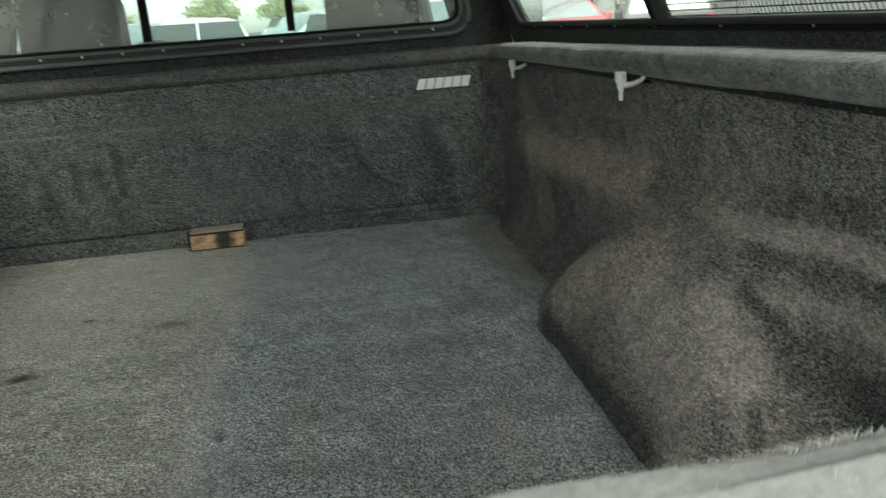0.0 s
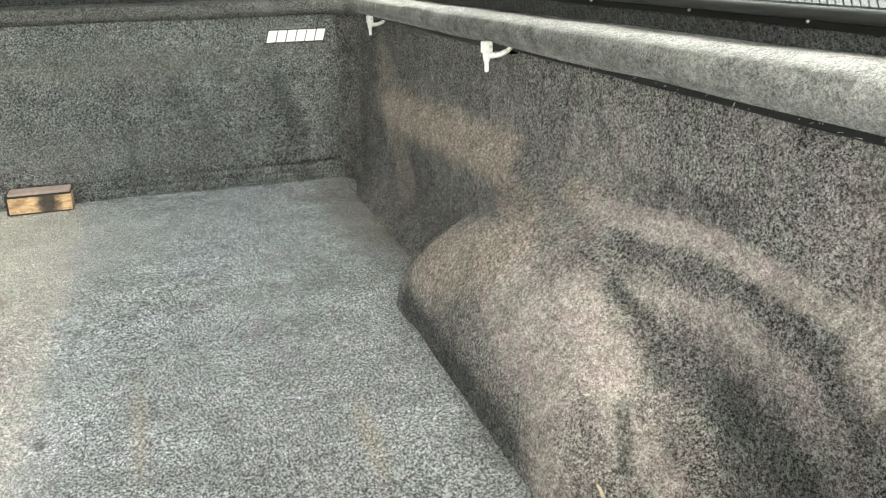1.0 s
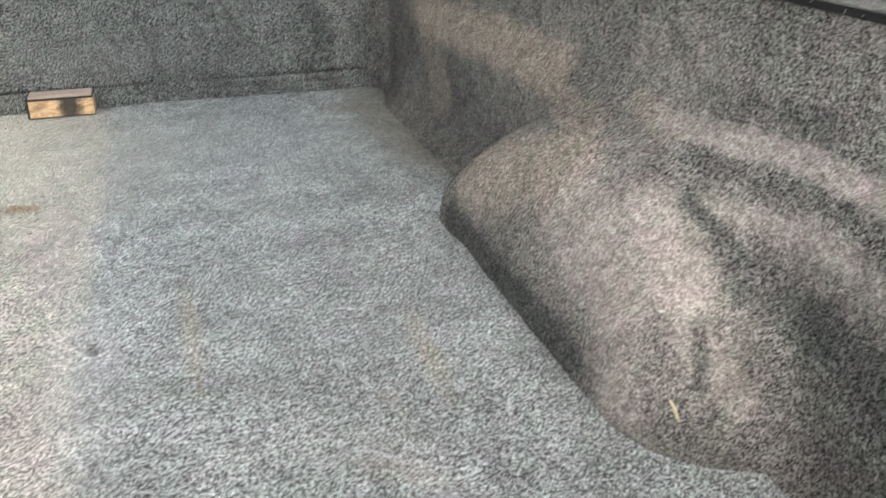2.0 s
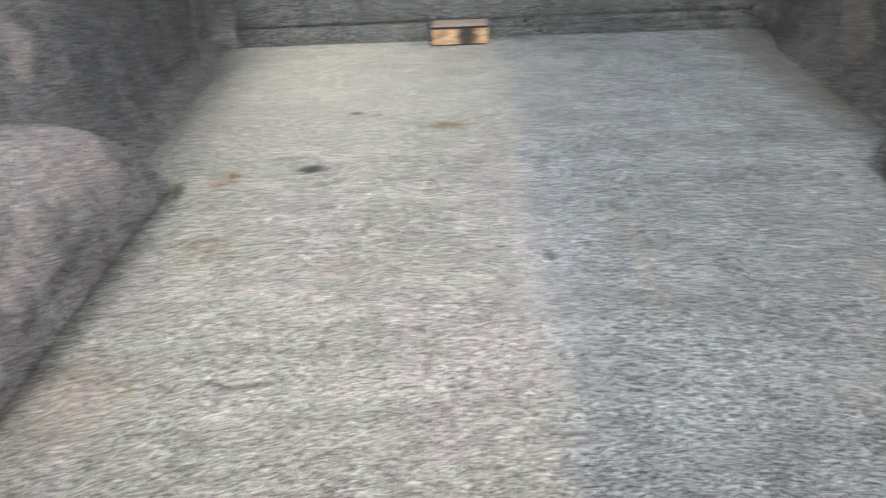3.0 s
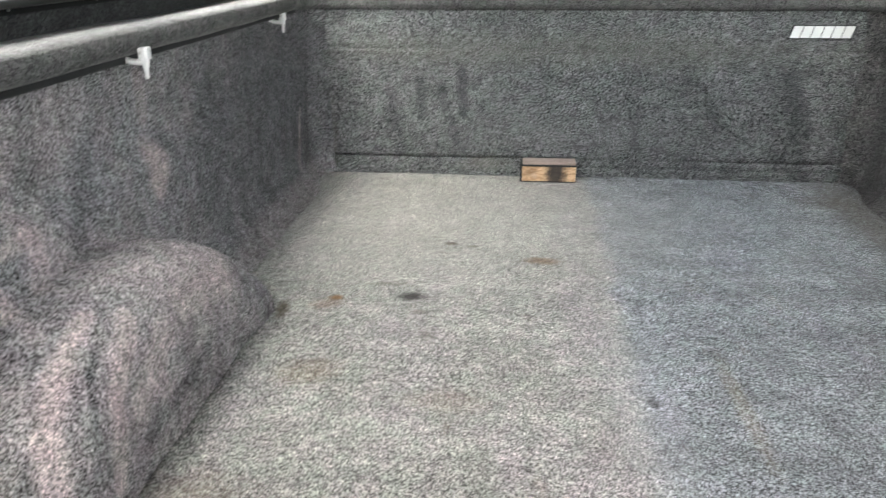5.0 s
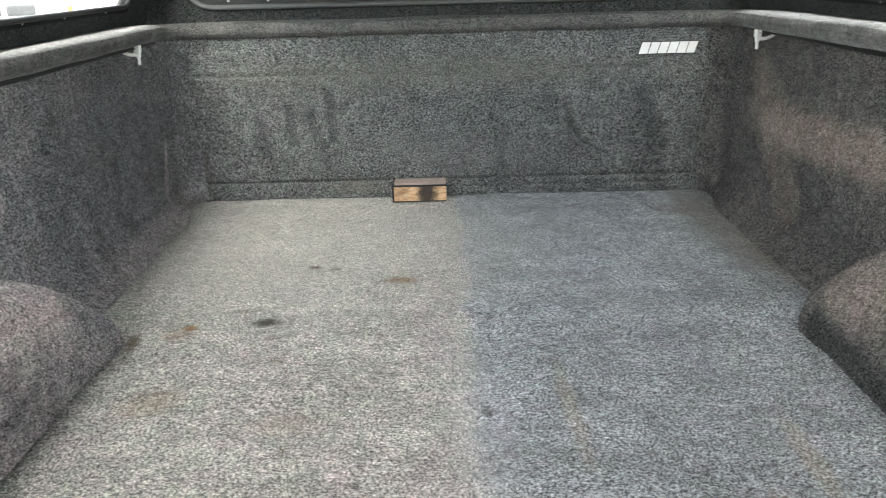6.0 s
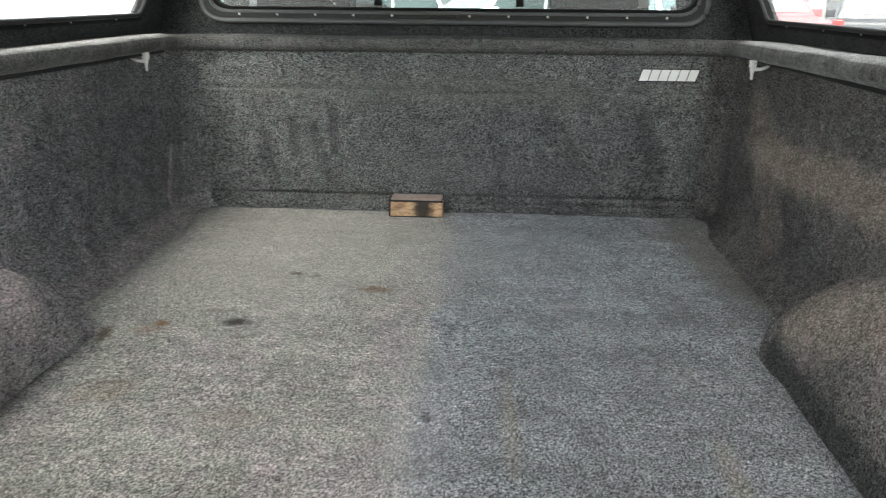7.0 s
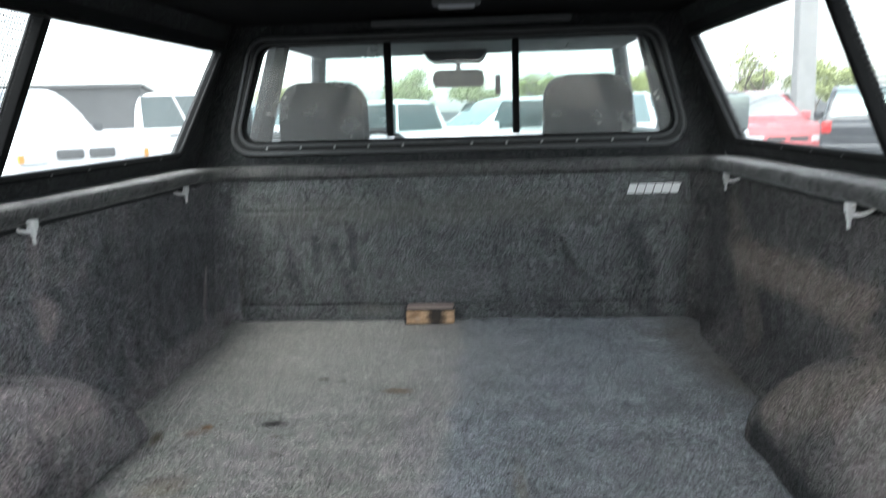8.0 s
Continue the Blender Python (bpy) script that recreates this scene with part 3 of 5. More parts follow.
def tube(points, radius, sides=10, bm=None, closed=False, flat=1.0):
    """A round bar along points; radius: one number or one a point."""
    b = bmesh.new()
    pts = [Vector(p) for p in points]
    n = len(pts)
    rings = []
    for i, p in enumerate(pts):
        a, c = (pts[i - 1], pts[(i + 1) % n]) if closed else (pts[max(0, i - 1)], pts[min(n - 1, i + 1)])
        d = (c - a).normalized()
        up = Vector((0, 0, 1)) if abs(d.z) < 0.9 else Vector((1, 0, 0))
        u = d.cross(up).normalized()
        v = u.cross(d)
        r = radius[i] if isinstance(radius, (list, tuple)) else radius
        rings.append([b.verts.new(p + u * (r * math.cos(t)) + v * (r * flat * math.sin(t)))
                      for t in (2 * math.pi * k / sides for k in range(sides))])
    for i in range(n if closed else n - 1):
        p, q = rings[i], rings[(i + 1) % n]
        for k in range(sides):
            b.faces.new((p[k], p[(k + 1) % sides], q[(k + 1) % sides], q[k]))
    if not closed:
        b.faces.new(rings[0][::-1])
        b.faces.new(rings[-1])
    return join(bm, b)


def sheet(nu, nv, place, bm=None):
    """A grid of faces; place(u, v), with u and v from 0 to 1, gives each corner."""
    b = bmesh.new()
    vs = [[b.verts.new(place(i / nu, j / nv)) for j in range(nv + 1)] for i in range(nu + 1)]
    for i in range(nu):
        for j in range(nv):
            b.faces.new((vs[i][j], vs[i + 1][j], vs[i + 1][j + 1], vs[i][j + 1]))
    return join(bm, b)


def rounded(points, radius, seg=6):
    """A polygon with its corners rounded; radius: one number or one a corner."""
    out = []
    n = len(points)
    for i, p in enumerate(points):
        r = radius[i] if isinstance(radius, (list, tuple)) else radius
        p, a, c = Vector(p), Vector(points[i - 1]), Vector(points[(i + 1) % n])
        if r <= 0:
            out.append(tuple(p))
            continue
        u, v = (a - p).normalized(), (c - p).normalized()
        s, e = p + u * r, p + v * r
        for k in range(seg + 1):
            t = k / seg
            out.append(tuple((1 - t) ** 2 * s + 2 * t * (1 - t) * p + t * t * e))
    return out


def ring(outer, inner, place, depth):
    """A flat frame between two outlines with as many points, place(p, d) laying it into the world."""
    b = bmesh.new()
    rows = [[b.verts.new(place(p, d)) for p in line] for line, d in ((outer, 0), (inner, 0), (inner, depth), (outer, depth))]
    n = len(outer)
    for r in range(4):
        a, c = rows[r], rows[(r + 1) % 4]
        for k in range(n):
            b.faces.new((a[k], a[(k + 1) % n], c[(k + 1) % n], c[k]))
    return b


def smoothstep(v, lo, hi):
    t = min(1.0, max(0.0, (v - lo) / (hi - lo)))
    return t * t * (3 - 2 * t)


# ---- the bed: floor, bulkhead, sides, tailgate ----
REAR, GROUND = -2.345, -0.82
RAIL_LO, RAIL_HI = 0.474, 0.519


def floor_at(u, v):
    x, y = -0.80 + 1.60 * u, REAR + (0.03 - REAR) * v
    z = 0.0025 * noise.noise((x * 3, y * 3, 0)) + 0.0015 * noise.noise((x * 11, y * 11, 4))
    return x, y, z


floor = part("floor", sheet(80, 110, floor_at), "floor", smooth=True)
tagged(floor, "worn grey carpeted truck bed floor, one half faded tan and stained", "floor", kind="structure")
pile(floor, "floor_pile", 900000, 21, 0.0044, 0.0009)
floor.modifiers.new("pile", "SOLIDIFY").thickness = 0.012
floor.modifiers["pile"].offset = -1 if floor.data.polygons[0].normal.z > 0 else 1


CREASE = [Vector(p) for p in ((0.331, 0.275), (0.342, 0.205), (0.383, 0.153), (0.45, 0.115))]


def from_line(p, a, b):
    f = min(1.0, max(0.0, (p - a).dot(b - a) / (b - a).length_squared))
    return (p - a - (b - a) * f).length


def front_at(u, v):
    x, z = -0.83 + 1.66 * u, 0.48 * v
    y = 0.004 * noise.noise((x * 2.5, 0, z * 4))
    y += 0.006 * math.exp(-((z - 0.362) / 0.004) ** 2) - 0.005 * smoothstep(z, 0.362, 0.354) * smoothstep(z, 0.3, 0.35) + 0.003 * math.exp(-((z - 0.37) / 0.003) ** 2)
    y += 0.009 * math.exp(-((z - 0.05) / 0.005) ** 2) + 0.005 * math.exp(-((z - 0.027) / 0.004) ** 2) * smoothstep(x, -0.2, 0.2)
    y -= 0.004 * smoothstep(z, 0.05, 0.0)
    # a crease where the felt has buckled
    near = min(from_line(Vector((x, z)), a, b) for a, b in zip(CREASE, CREASE[1:]))
    y += 0.014 * math.exp(-(near / 0.0055) ** 2) - 0.006 * math.exp(-((near - 0.016) / 0.009) ** 2)
    return x, y, z


wall_front = part("wall_front", sheet(166, 150, front_at), "wall_f", smooth=True)
tagged(wall_front, "charcoal carpeted bulkhead with two stitched seams and scuffs", "wall", kind="structure")
pile(wall_front, "wall_f_pile", 220000, 22, 0.0044, 0.0009)
wall_front.modifiers.new("pile", "SOLIDIFY").thickness = 0.02
wall_front.modifiers["pile"].offset = -1 if wall_front.data.polygons[0].normal.y < 0 else 1

WELL_TOP, WELL_BACK = -1.38, -1.74
# each housing: front end, height, the arch's two powers, the section's two powers, depth, rounding of the front, felt skirt
WELLS = {1: (-0.93, 0.28, 2.0, 0.52, 2.8, 0.55, 0.152, 0.06, 0.03), -1: (-0.962, 0.239, 2.34, 0.78, 3.7, 0.2, 0.159, 0.031, 0.024)}


def wall_x(z):
    """How far out the bare side stands at a height: a lower wall, the shelf, an upper wall."""
    return 0.775 + 0.026 * smoothstep(z, 0.275, 0.33) + 0.01 * smoothstep(z, 0.05, 0.27)


def side_x(y, z, side):
    x = wall_x(z) + (0.782 - wall_x(z)) * smoothstep(y, -0.22, -0.03)
    r = 0.06
    if -y < r:
        x -= r - math.sqrt(max(0.0, r * r - (r + y) ** 2))
    sweep = smoothstep(y, -1.0, -0.8) * smoothstep(y, -0.06, -0.25)
    bare = x - (0.035 + 0.025 * sweep) * max(0.0, 1 - z / (0.045 + 0.045 * sweep)) ** 2
    # the wheel housing: an arch along the bed, rounded over towards the wall
    front, high, p, e, sp, se, depth, nose, fold = WELLS[side]
    f = (y - WELL_TOP) / (front - WELL_TOP) if y > WELL_TOP else (WELL_TOP - y) / (WELL_TOP - WELL_BACK)
    top = high * max(0.0, 1 - f ** (p if y > WELL_TOP else 2.4)) ** (e if y > WELL_TOP or side > 0 else 0.62)
    out = bare
    if top > 0.002:
        end = min(1.0, (front - y) / nose, (y - WELL_BACK) / 0.14)
        deep = depth * math.sqrt(max(0.0, 1 - (1 - end) ** 2))
        q = z / top
        skirt = fold * math.exp(-max(0.0, z - top) / 0.025) * end
        out = x - (math.hypot(deep * (1 - q ** sp) ** se, skirt) if q < 1 else skirt)
    x = min(bare, out)
    # the felt stands off the floor along the housing's foot
    if x < bare - 0.02:
        x += 0.014 * smoothstep(z, 0.013, 0.003) * smoothstep(y, -1.0, -1.15) * (1.0 if side < 0 else 0.4)
    # the felt's slack: soft bulges, and gathers over the back of the housing
    x -= smoothstep(-y, 0.04, 0.3) * 0.004 * noise.noise((y * 5, z * 6, 7 * side)) + smoothstep(-y, 0.02, 0.15) * 0.002 * noise.noise((y * 17, z * 15, 3 * side))
    if side < 0:
        back = smoothstep(y, WELL_TOP + 0.16, WELL_TOP - 0.1) * smoothstep(z, 0.3, 0.2) * smoothstep(z, 0.0, 0.06)
        x -= 0.0018 * back * math.sin(y * 105 + z * 14 + 2.5 * noise.noise((y * 6, z * 6, 2)))
    return x


def side_wall(side, material):
    rows, ys = [], [REAR + (0.012 - REAR) * i / 230 for i in range(231)]
    for y in ys:
        pts = [Vector((side_x(y, 0.485 * k / 700, side), 0.485 * k / 700)) for k in range(701)]
        run = [0.0]
        for a, b in zip(pts, pts[1:]):
            run.append(run[-1] + (b - a).length)
        want, j, row = [run[-1] * k / 110 for k in range(111)], 0, []
        for w in want:
            while j < 699 and run[j + 1] < w:
                j += 1
            f = (w - run[j]) / max(1e-9, run[j + 1] - run[j])
            row.append(pts[j].lerp(pts[j + 1], min(1, max(0, f))))
        rows.append(row)
    bm = sheet(230, 110, lambda u, v: (side * rows[round(u * 230)][round(v * 110)].x, ys[round(u * 230)], rows[round(u * 230)][round(v * 110)].y + (0.004 if side < 0 else -0.002)))
    ob = part("wall_right" if side > 0 else "wall_left", bm, material, smooth=True)
    tagged(ob, "charcoal carpeted truck bed side with a dusty wheel housing" if side > 0 else
           "grey carpeted truck bed side with gathered carpet on its wheel housing", "wall", kind="structure")
    return ob


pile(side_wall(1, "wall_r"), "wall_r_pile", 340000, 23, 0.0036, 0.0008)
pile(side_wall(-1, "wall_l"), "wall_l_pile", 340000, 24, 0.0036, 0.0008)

# the painted steel box behind the carpet
for name, lim in (("bed_panel_right", (0.86, 0.98, REAR, 0.05, -0.25, 0.47)), ("bed_panel_left", (-0.98, -0.86, REAR, 0.05, -0.25, 0.47)),
                  ("bed_panel_front", (-0.86, 0.86, 0.03, 0.05, -0.2, 0.47)), ("bed_underside", (-0.86, 0.86, REAR, 0.03, -0.2, -0.02))):
    tagged(part(name, box(*lim, 0.006), "shell"), "plain painted steel panel of the truck bed", "panel", kind="structure")

# tailgate: shut, its carpeted top just under the lens
TAIL_Y, TAIL_Z = -2.33, 0.54
tailgate = thing("tailgate", label="closed tailgate with frayed pale grey carpet over its top edge", category="tailgate", kind="structure")
part("gate_panel", box(-0.85, 0.85, TAIL_Y - 0.085, TAIL_Y - 0.014, -0.02, TAIL_Z - 0.03, 0.01), "shell", tailgate)


def sag(x):
    """The felt and its cover dip towards the gate's middle, shaped to fit the camera's view."""
    return 0.012 * (1 - smoothstep(abs(x), 0.0, 0.45))


def gate_mat(u, v):
    x = -0.84 + 1.68 * u
    prof = [(0.0, 0.0), (0.0, 0.25), (0.0, TAIL_Z - 0.03), (0.0, TAIL_Z - 0.01), (-0.001, TAIL_Z - 0.003), (-0.004, TAIL_Z - 0.001), (-0.009, TAIL_Z - 0.001), (-0.013, TAIL_Z - 0.004)]
    k = v * (len(prof) - 1)
    i = min(len(prof) - 2, int(k))
    a, b = prof[i], prof[i + 1]
    f = k - i
    w = 0.0012 * noise.noise((x * 24, v * 9, 3)) * smoothstep(v, 0.2, 0.5)
    return x, TAIL_Y + a[0] + (b[0] - a[0]) * f + w, a[1] + (b[1] - a[1]) * f + w - sag(x) * v


def gate_cap(u, v):
    """The smooth pale cover over the gate's top, its front lip against the felt's cut edge."""
    x = -0.84 + 1.68 * u
    prof = [(-0.011, TAIL_Z - 0.03), (-0.011, TAIL_Z - 0.008), (-0.0125, TAIL_Z - 0.005), (-0.016, TAIL_Z - 0.004), (-0.03, TAIL_Z - 0.0035), (-0.06, TAIL_Z - 0.004), (-0.085, TAIL_Z - 0.009), (-0.092, TAIL_Z - 0.03)]
    k = v * (len(prof) - 1)
    i = min(len(prof) - 2, int(k))
    a, b = prof[i], prof[i + 1]
    w = 0.0008 * noise.noise((x * 15, v * 6, 8))
    return x, TAIL_Y + a[0] + (b[0] - a[0]) * (k - i), a[1] + (b[1] - a[1]) * (k - i) + w - sag(x)


part("carpet_edge", sheet(400, 42, gate_mat), "gate_felt", tailgate, "grey felt with a frayed cut edge along the gate", True)
part("top_cover", sheet(160, 42, gate_cap), "mat", tailgate, "pale cover over the top of the gate", True)

# loose pile and dry straw along the felt's cut edge
rng = random.Random(5)


def blade(bm, foot, tip, w):
    side = (tip - foot).cross(Vector((0, 1, 0))).normalized() * w
    mid = foot.lerp(tip, 0.55) + Vector((rng.uniform(-1, 1), rng.uniform(-1, 1), 0)) * 0.0004
    a, b, c, d, e = (bm.verts.new(p) for p in (foot - side, foot + side, mid + side * 0.7, mid - side * 0.7, tip))
    bm.faces.new((a, b, c, d))
    bm.faces.new((d, c, e))


bm = bmesh.new()
for k in range(60000):
    x, back = rng.uniform(-0.82, 0.82), rng.random()
    foot = Vector((x, TAIL_Y - 0.011 * back, TAIL_Z - 0.0022 - 0.002 * abs(back - 0.4) - sag(x)))
    lift = rng.uniform(0.0012, 0.0026) * (0.75 + 0.5 * noise.noise((x * 60, 1, 2))) + (0.0018 if rng.random() < 0.02 else 0)
    blade(bm, foot, foot + Vector((rng.gauss(0, 0.0007), rng.uniform(-0.0008, 0.0014), lift)), rng.uniform(0.00003, 0.00009))
tagged(part("loose_pile", bm, "fibre", tailgate, "frayed pale fibres along the felt's edge"), kind="stuff")
bm = bmesh.new()
for x0, n, high in ((0.28, 7, 0.0026), (0.268, 4, 0.0022), (0.312, 6, 0.0026), (0.45, 5, 0.003), (0.1, 5, 0.003)):
    for k in range(n):
        foot = Vector((x0 + rng.gauss(0, 0.0006), TAIL_Y - rng.uniform(0.0, 0.005), TAIL_Z - 0.003 - sag(x0)))
        blade(bm, foot, foot + Vector((rng.gauss(0, 0.0006), rng.uniform(-0.001, 0.001), rng.uniform(0.5, 1.0) * high)), 0.00014)
tagged(part("lint_tufts", bm, "lint", tailgate, "white tufts of lint standing in the pile"), kind="stuff")
bm = bmesh.new()
for x0, n in ((0.3045, 7), (0.308, 5), (0.324, 2), (0.4, 3), (0.6, 3), (-0.2, 4)):
    for k in range(n):
        foot = Vector((x0 + rng.gauss(0, 0.0012), TAIL_Y - rng.uniform(0.002, 0.009), TAIL_Z - 0.0045 - sag(x0)))
        blade(bm, foot, foot + Vector((rng.gauss(0, 0.0005), rng.uniform(-0.001, 0.001), rng.uniform(0.0015, 0.0032))), 0.00022)
tagged(part("straw_bits", bm, "straw", tailgate, "bits of dry straw caught in the felt"), kind="stuff")


# ---- the rails: felt rolls over the bed's lip, with a black gap strip under each ----
def roll_profile(k):
    """The roll's section, inward and up, from its under side over the top to the cap's wall."""
    return ((0.055, RAIL_LO), (0.03, RAIL_LO), (0.014, RAIL_LO + 0.004), (0.003, RAIL_LO + 0.014), (0.0, RAIL_LO + 0.026),
            (0.004, RAIL_LO + 0.038), (0.016, RAIL_HI - 0.004), (0.034, RAIL_HI), (0.07, RAIL_HI - 0.002), (0.115, RAIL_HI - 0.004))[k]


def rail_line():
    """The rail's inner edge in plan, with the way outward: up one side, round the bulkhead, down the other."""
    X, Y, R = 0.748, -0.03, 0.065
    out = [((X, REAR + (Y - R - REAR) * k / 300), (1, 0)) for k in range(300)]
    out += [((X - R + R * math.cos(a), Y - R + R * math.sin(a)), (math.cos(a), math.sin(a))) for a in (math.pi / 2 * k / 14 for k in range(15))]
    out += [((X - R - 2 * (X - R) * k / 160, Y), (0, 1)) for k in range(1, 160)]
    out += [((-x, y), (-nx, ny)) for (x, y), (nx, ny) in out[:315][::-1]]
    return out


LINE = rail_line()


def rail_at(u, v):
    (x, y), (nx, ny) = LINE[round(u * (len(LINE) - 1))]
    k = v * 9 * 0.99999
    i = int(k)
    d, z = Vector(roll_profile(i)).lerp(Vector(roll_profile(i + 1)), k - i)
    d += 0.004 * noise.noise((x * 3 + y * 4, v * 3, x)) + 0.0012 * noise.noise((x * 60, y * 60, v * 40))
    z += 0.003 * noise.noise((y * 5, v * 2, x * 5)) + ((0.007 + 0.003 * smoothstep(v, 0.2, 0.6)) * -y if x > 0 else 0.002 * -y) - 0.006 * smoothstep(y, -0.16, -0.03)
    # butt joints in the felt
    d += 0.004 * math.exp(-((y + 1.07) / 0.004) ** 2) + 0.003 * math.exp(-((y + 0.21) / 0.004) ** 2)
    return x + nx * d, y + ny * d, z


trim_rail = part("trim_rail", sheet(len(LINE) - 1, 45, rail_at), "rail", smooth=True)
tagged(trim_rail, "grey felt roll round the top of the bed, painted brighter along the sides", "rail trim", kind="structure")
rng = random.Random(11)
bm = bmesh.new()
for k in range(9000):
    u, v = rng.random(), rng.uniform(0.25, 0.85)
    p = Vector(rail_at(u, v))
    (_, _), (nx, ny) = LINE[round(u * (len(LINE) - 1))]
    lift = math.sin((v - 0.25) / 0.6 * math.pi * 0.75)
    way = Vector((-nx * (1 - lift), -ny * (1 - lift), lift)) + Vector((rng.gauss(0, 0.5), rng.gauss(0, 0.5), rng.gauss(0, 0.3)))
    way.normalize()
    side = way.cross(Vector((rng.uniform(-1, 1), rng.uniform(-1, 1), rng.uniform(-1, 1)))).normalized() * 0.00022
    tip = p + way * rng.uniform(0.0012, 0.0035)
    bm.faces.new([bm.verts.new(q) for q in (p - side, p + side, tip)])
tagged(part("felt_fuzz", bm, "fuzz", trim_rail, "loose grey fibres standing off the felt"), kind="stuff")
for side, name in ((1, "trim_strip_right"), (-1, "trim_strip_left")):
    a, b = sorted((side * (0.788 if side > 0 else 0.772), side * 0.82))
    bm = box(a, b, REAR, -1.1, 0.4745 if side > 0 else 0.467, 0.494 if side > 0 else 0.484, 0.003)
    # forward length: a black bar standing in for the shadow under the rail
    box(*sorted((side * (0.79 if side > 0 else 0.776), side * 0.815)), -1.1, -0.13, 0.467, 0.48, 0.003, bm=bm)
    tagged(part(name, bm, "rubber"), "black plastic strip under the bed rail, run on forward as the rail's shadow line", "trim", kind="structure")
rng = random.Random(17)
bm = bmesh.new()
for k in range(160):
    y = -1.1 - 1.1 * rng.random() ** 1.5
    foot = Vector((0.7875, y, rng.uniform(0.476, 0.493)))
    way = Vector((-rng.uniform(0.2, 1.0), rng.gauss(0, 1.0), rng.gauss(0, 0.6))).normalized() * rng.uniform(0.002, 0.007)
    off = way.cross(Vector((0, 0, 1))).normalized() * 0.0003 + Vector((0, 0, 0.0003))
    bm.faces.new([bm.verts.new(q) for q in (foot - off, foot + off, foot + way)])
tagged(part("strip_lint", bm, "lint", bpy.data.objects["trim_strip_right"], "pale lint caught along the strip"), kind="stuff")

# ---- the cap: walls, windows, roof ----
ROOF = 0.962


def cap_x(z):
    return 0.83 - 0.367 * (z - 0.57)


WIN_LO, WIN_HI = 0.563, 0.874
FRONT_A, REAR_A = -0.165, -2.05
BAR_Y = -1.078


def cap_side(side):
    """A leaning wall with one long opening; the outlines are (y, z)."""
    def place(p, d):
        return side * (cap_x(p[1]) + d), p[0], p[1]
    outer = [(0.05, 0.492), (0.05, 0.97), (REAR, 0.97), (REAR, 0.492)]
    inner = [(FRONT_A, WIN_LO), (FRONT_A + 0.12, WIN_HI), (REAR_A, WIN_HI), (REAR_A, WIN_LO)]

    def dense(poly, r):
        out = []
        for i in range(4):
            a, b = Vector(poly[i]), Vector(poly[(i + 1) % 4])
            out += [tuple(a.lerp(b, k / 12)) for k in range(12)]
        return out
    wall = part("cap_wall_right" if side > 0 else "cap_wall_left", ring(dense(outer, 0), dense(inner, 0), place, 0.02), "dark")
    tagged(wall, "dark carpet-lined side wall of the truck cap", "wall", kind="structure")
    win = thing("window_1" if side > 0 else "window_2", label="side window of the cap with a black frame and a screened rear part",
                category="window", kind="structure")
    # frame: a flat black rim proud of the carpet
    o2 = [(FRONT_A + 0.02, WIN_LO - 0.011), (FRONT_A + 0.145, WIN_HI + 0.03), (REAR_A - 0.03, WIN_HI + 0.03), (REAR_A - 0.03, WIN_LO - 0.011)]
    i2 = [(FRONT_A - 0.006, WIN_LO + 0.004), (FRONT_A + 0.114, WIN_HI - 0.004), (REAR_A + 0.01, WIN_HI - 0.004), (REAR_A + 0.01, WIN_LO + 0.004)]
    part("window_frame", ring(dense(o2, 0), dense(i2, 0), lambda p, d: place(p, d - 0.006), 0.014), "alu", win)
    lip = bmesh.new()
    tube([(side * (cap_x(z) - 0.012), y, z) for y, z in rounded(i2, 0.02)], 0.006, 8, lip, True)
    part("gasket", lip, "rubber", win, smooth=True)
    for y0, y1, name in ((BAR_Y - 0.008, FRONT_A, "pane"), (REAR_A, BAR_Y - 0.024, "pane")):
        bm = bmesh.new()
        vs = [bm.verts.new((side * (cap_x(z) + 0.012), y, z)) for y, z in ((y0, WIN_LO - 0.005), (y1 + 0.01, WIN_LO - 0.005), (y1 + (0.13 if y1 > -1 else 0.045), WIN_HI + 0.005), (y0 + (0.045 if y1 > -1 else 0), WIN_HI + 0.005))]
        bm.faces.new(vs)
        ob = part(name, bm, "film_side", win)
        ob.visible_shadow = False
    bm = bmesh.new()
    for yy, w, dd in ((BAR_Y + 0.002, 0.008, 0.012), (BAR_Y - 0.014, 0.008, 0.016)):
        b = box(-dd, dd, yy - w, yy + w, 0, 1, 0.003)
        for v in b.verts:
            z = WIN_LO - 0.005 + (WIN_HI - WIN_LO + 0.01) * v.co.z
            v.co = Vector((side * (cap_x(z) + v.co.x), v.co.y + 0.15 * (z - WIN_LO - 0.02), z))
        join(bm, b)
    part("mullion", bm, "alu", win)
    # insect screen over the sliding rear part
    bm = bmesh.new()
    step, t = 0.0095, 0.0019
    y0, y1 = REAR_A + 0.02, BAR_Y - 0.022
    for k in range(int((y1 - y0) / step) + 1):
        y = y0 + k * step
        vs = [bm.verts.new((side * (cap_x(z) + 0.004), y + o + 0.15 * (z - WIN_LO - 0.02), z)) for z, o in ((WIN_LO, 0), (WIN_LO, t), (WIN_HI, t), (WIN_HI, 0))]
        bm.faces.new(vs)
    for k in range(int((WIN_HI - WIN_LO) / step)):
        z = WIN_LO + k * step
        vs = [bm.verts.new((side * (cap_x(zz) + 0.0035), y, zz)) for y, zz in ((y0, z), (y1 + 0.15 * (z - WIN_LO - 0.02), z), (y1 + 0.15 * (z - WIN_LO - 0.02), z + t), (y0, z + t))]
        bm.faces.new(vs)
    part("insect_screen", bm, "screen", win, "fine black insect screen mesh")
    first = None
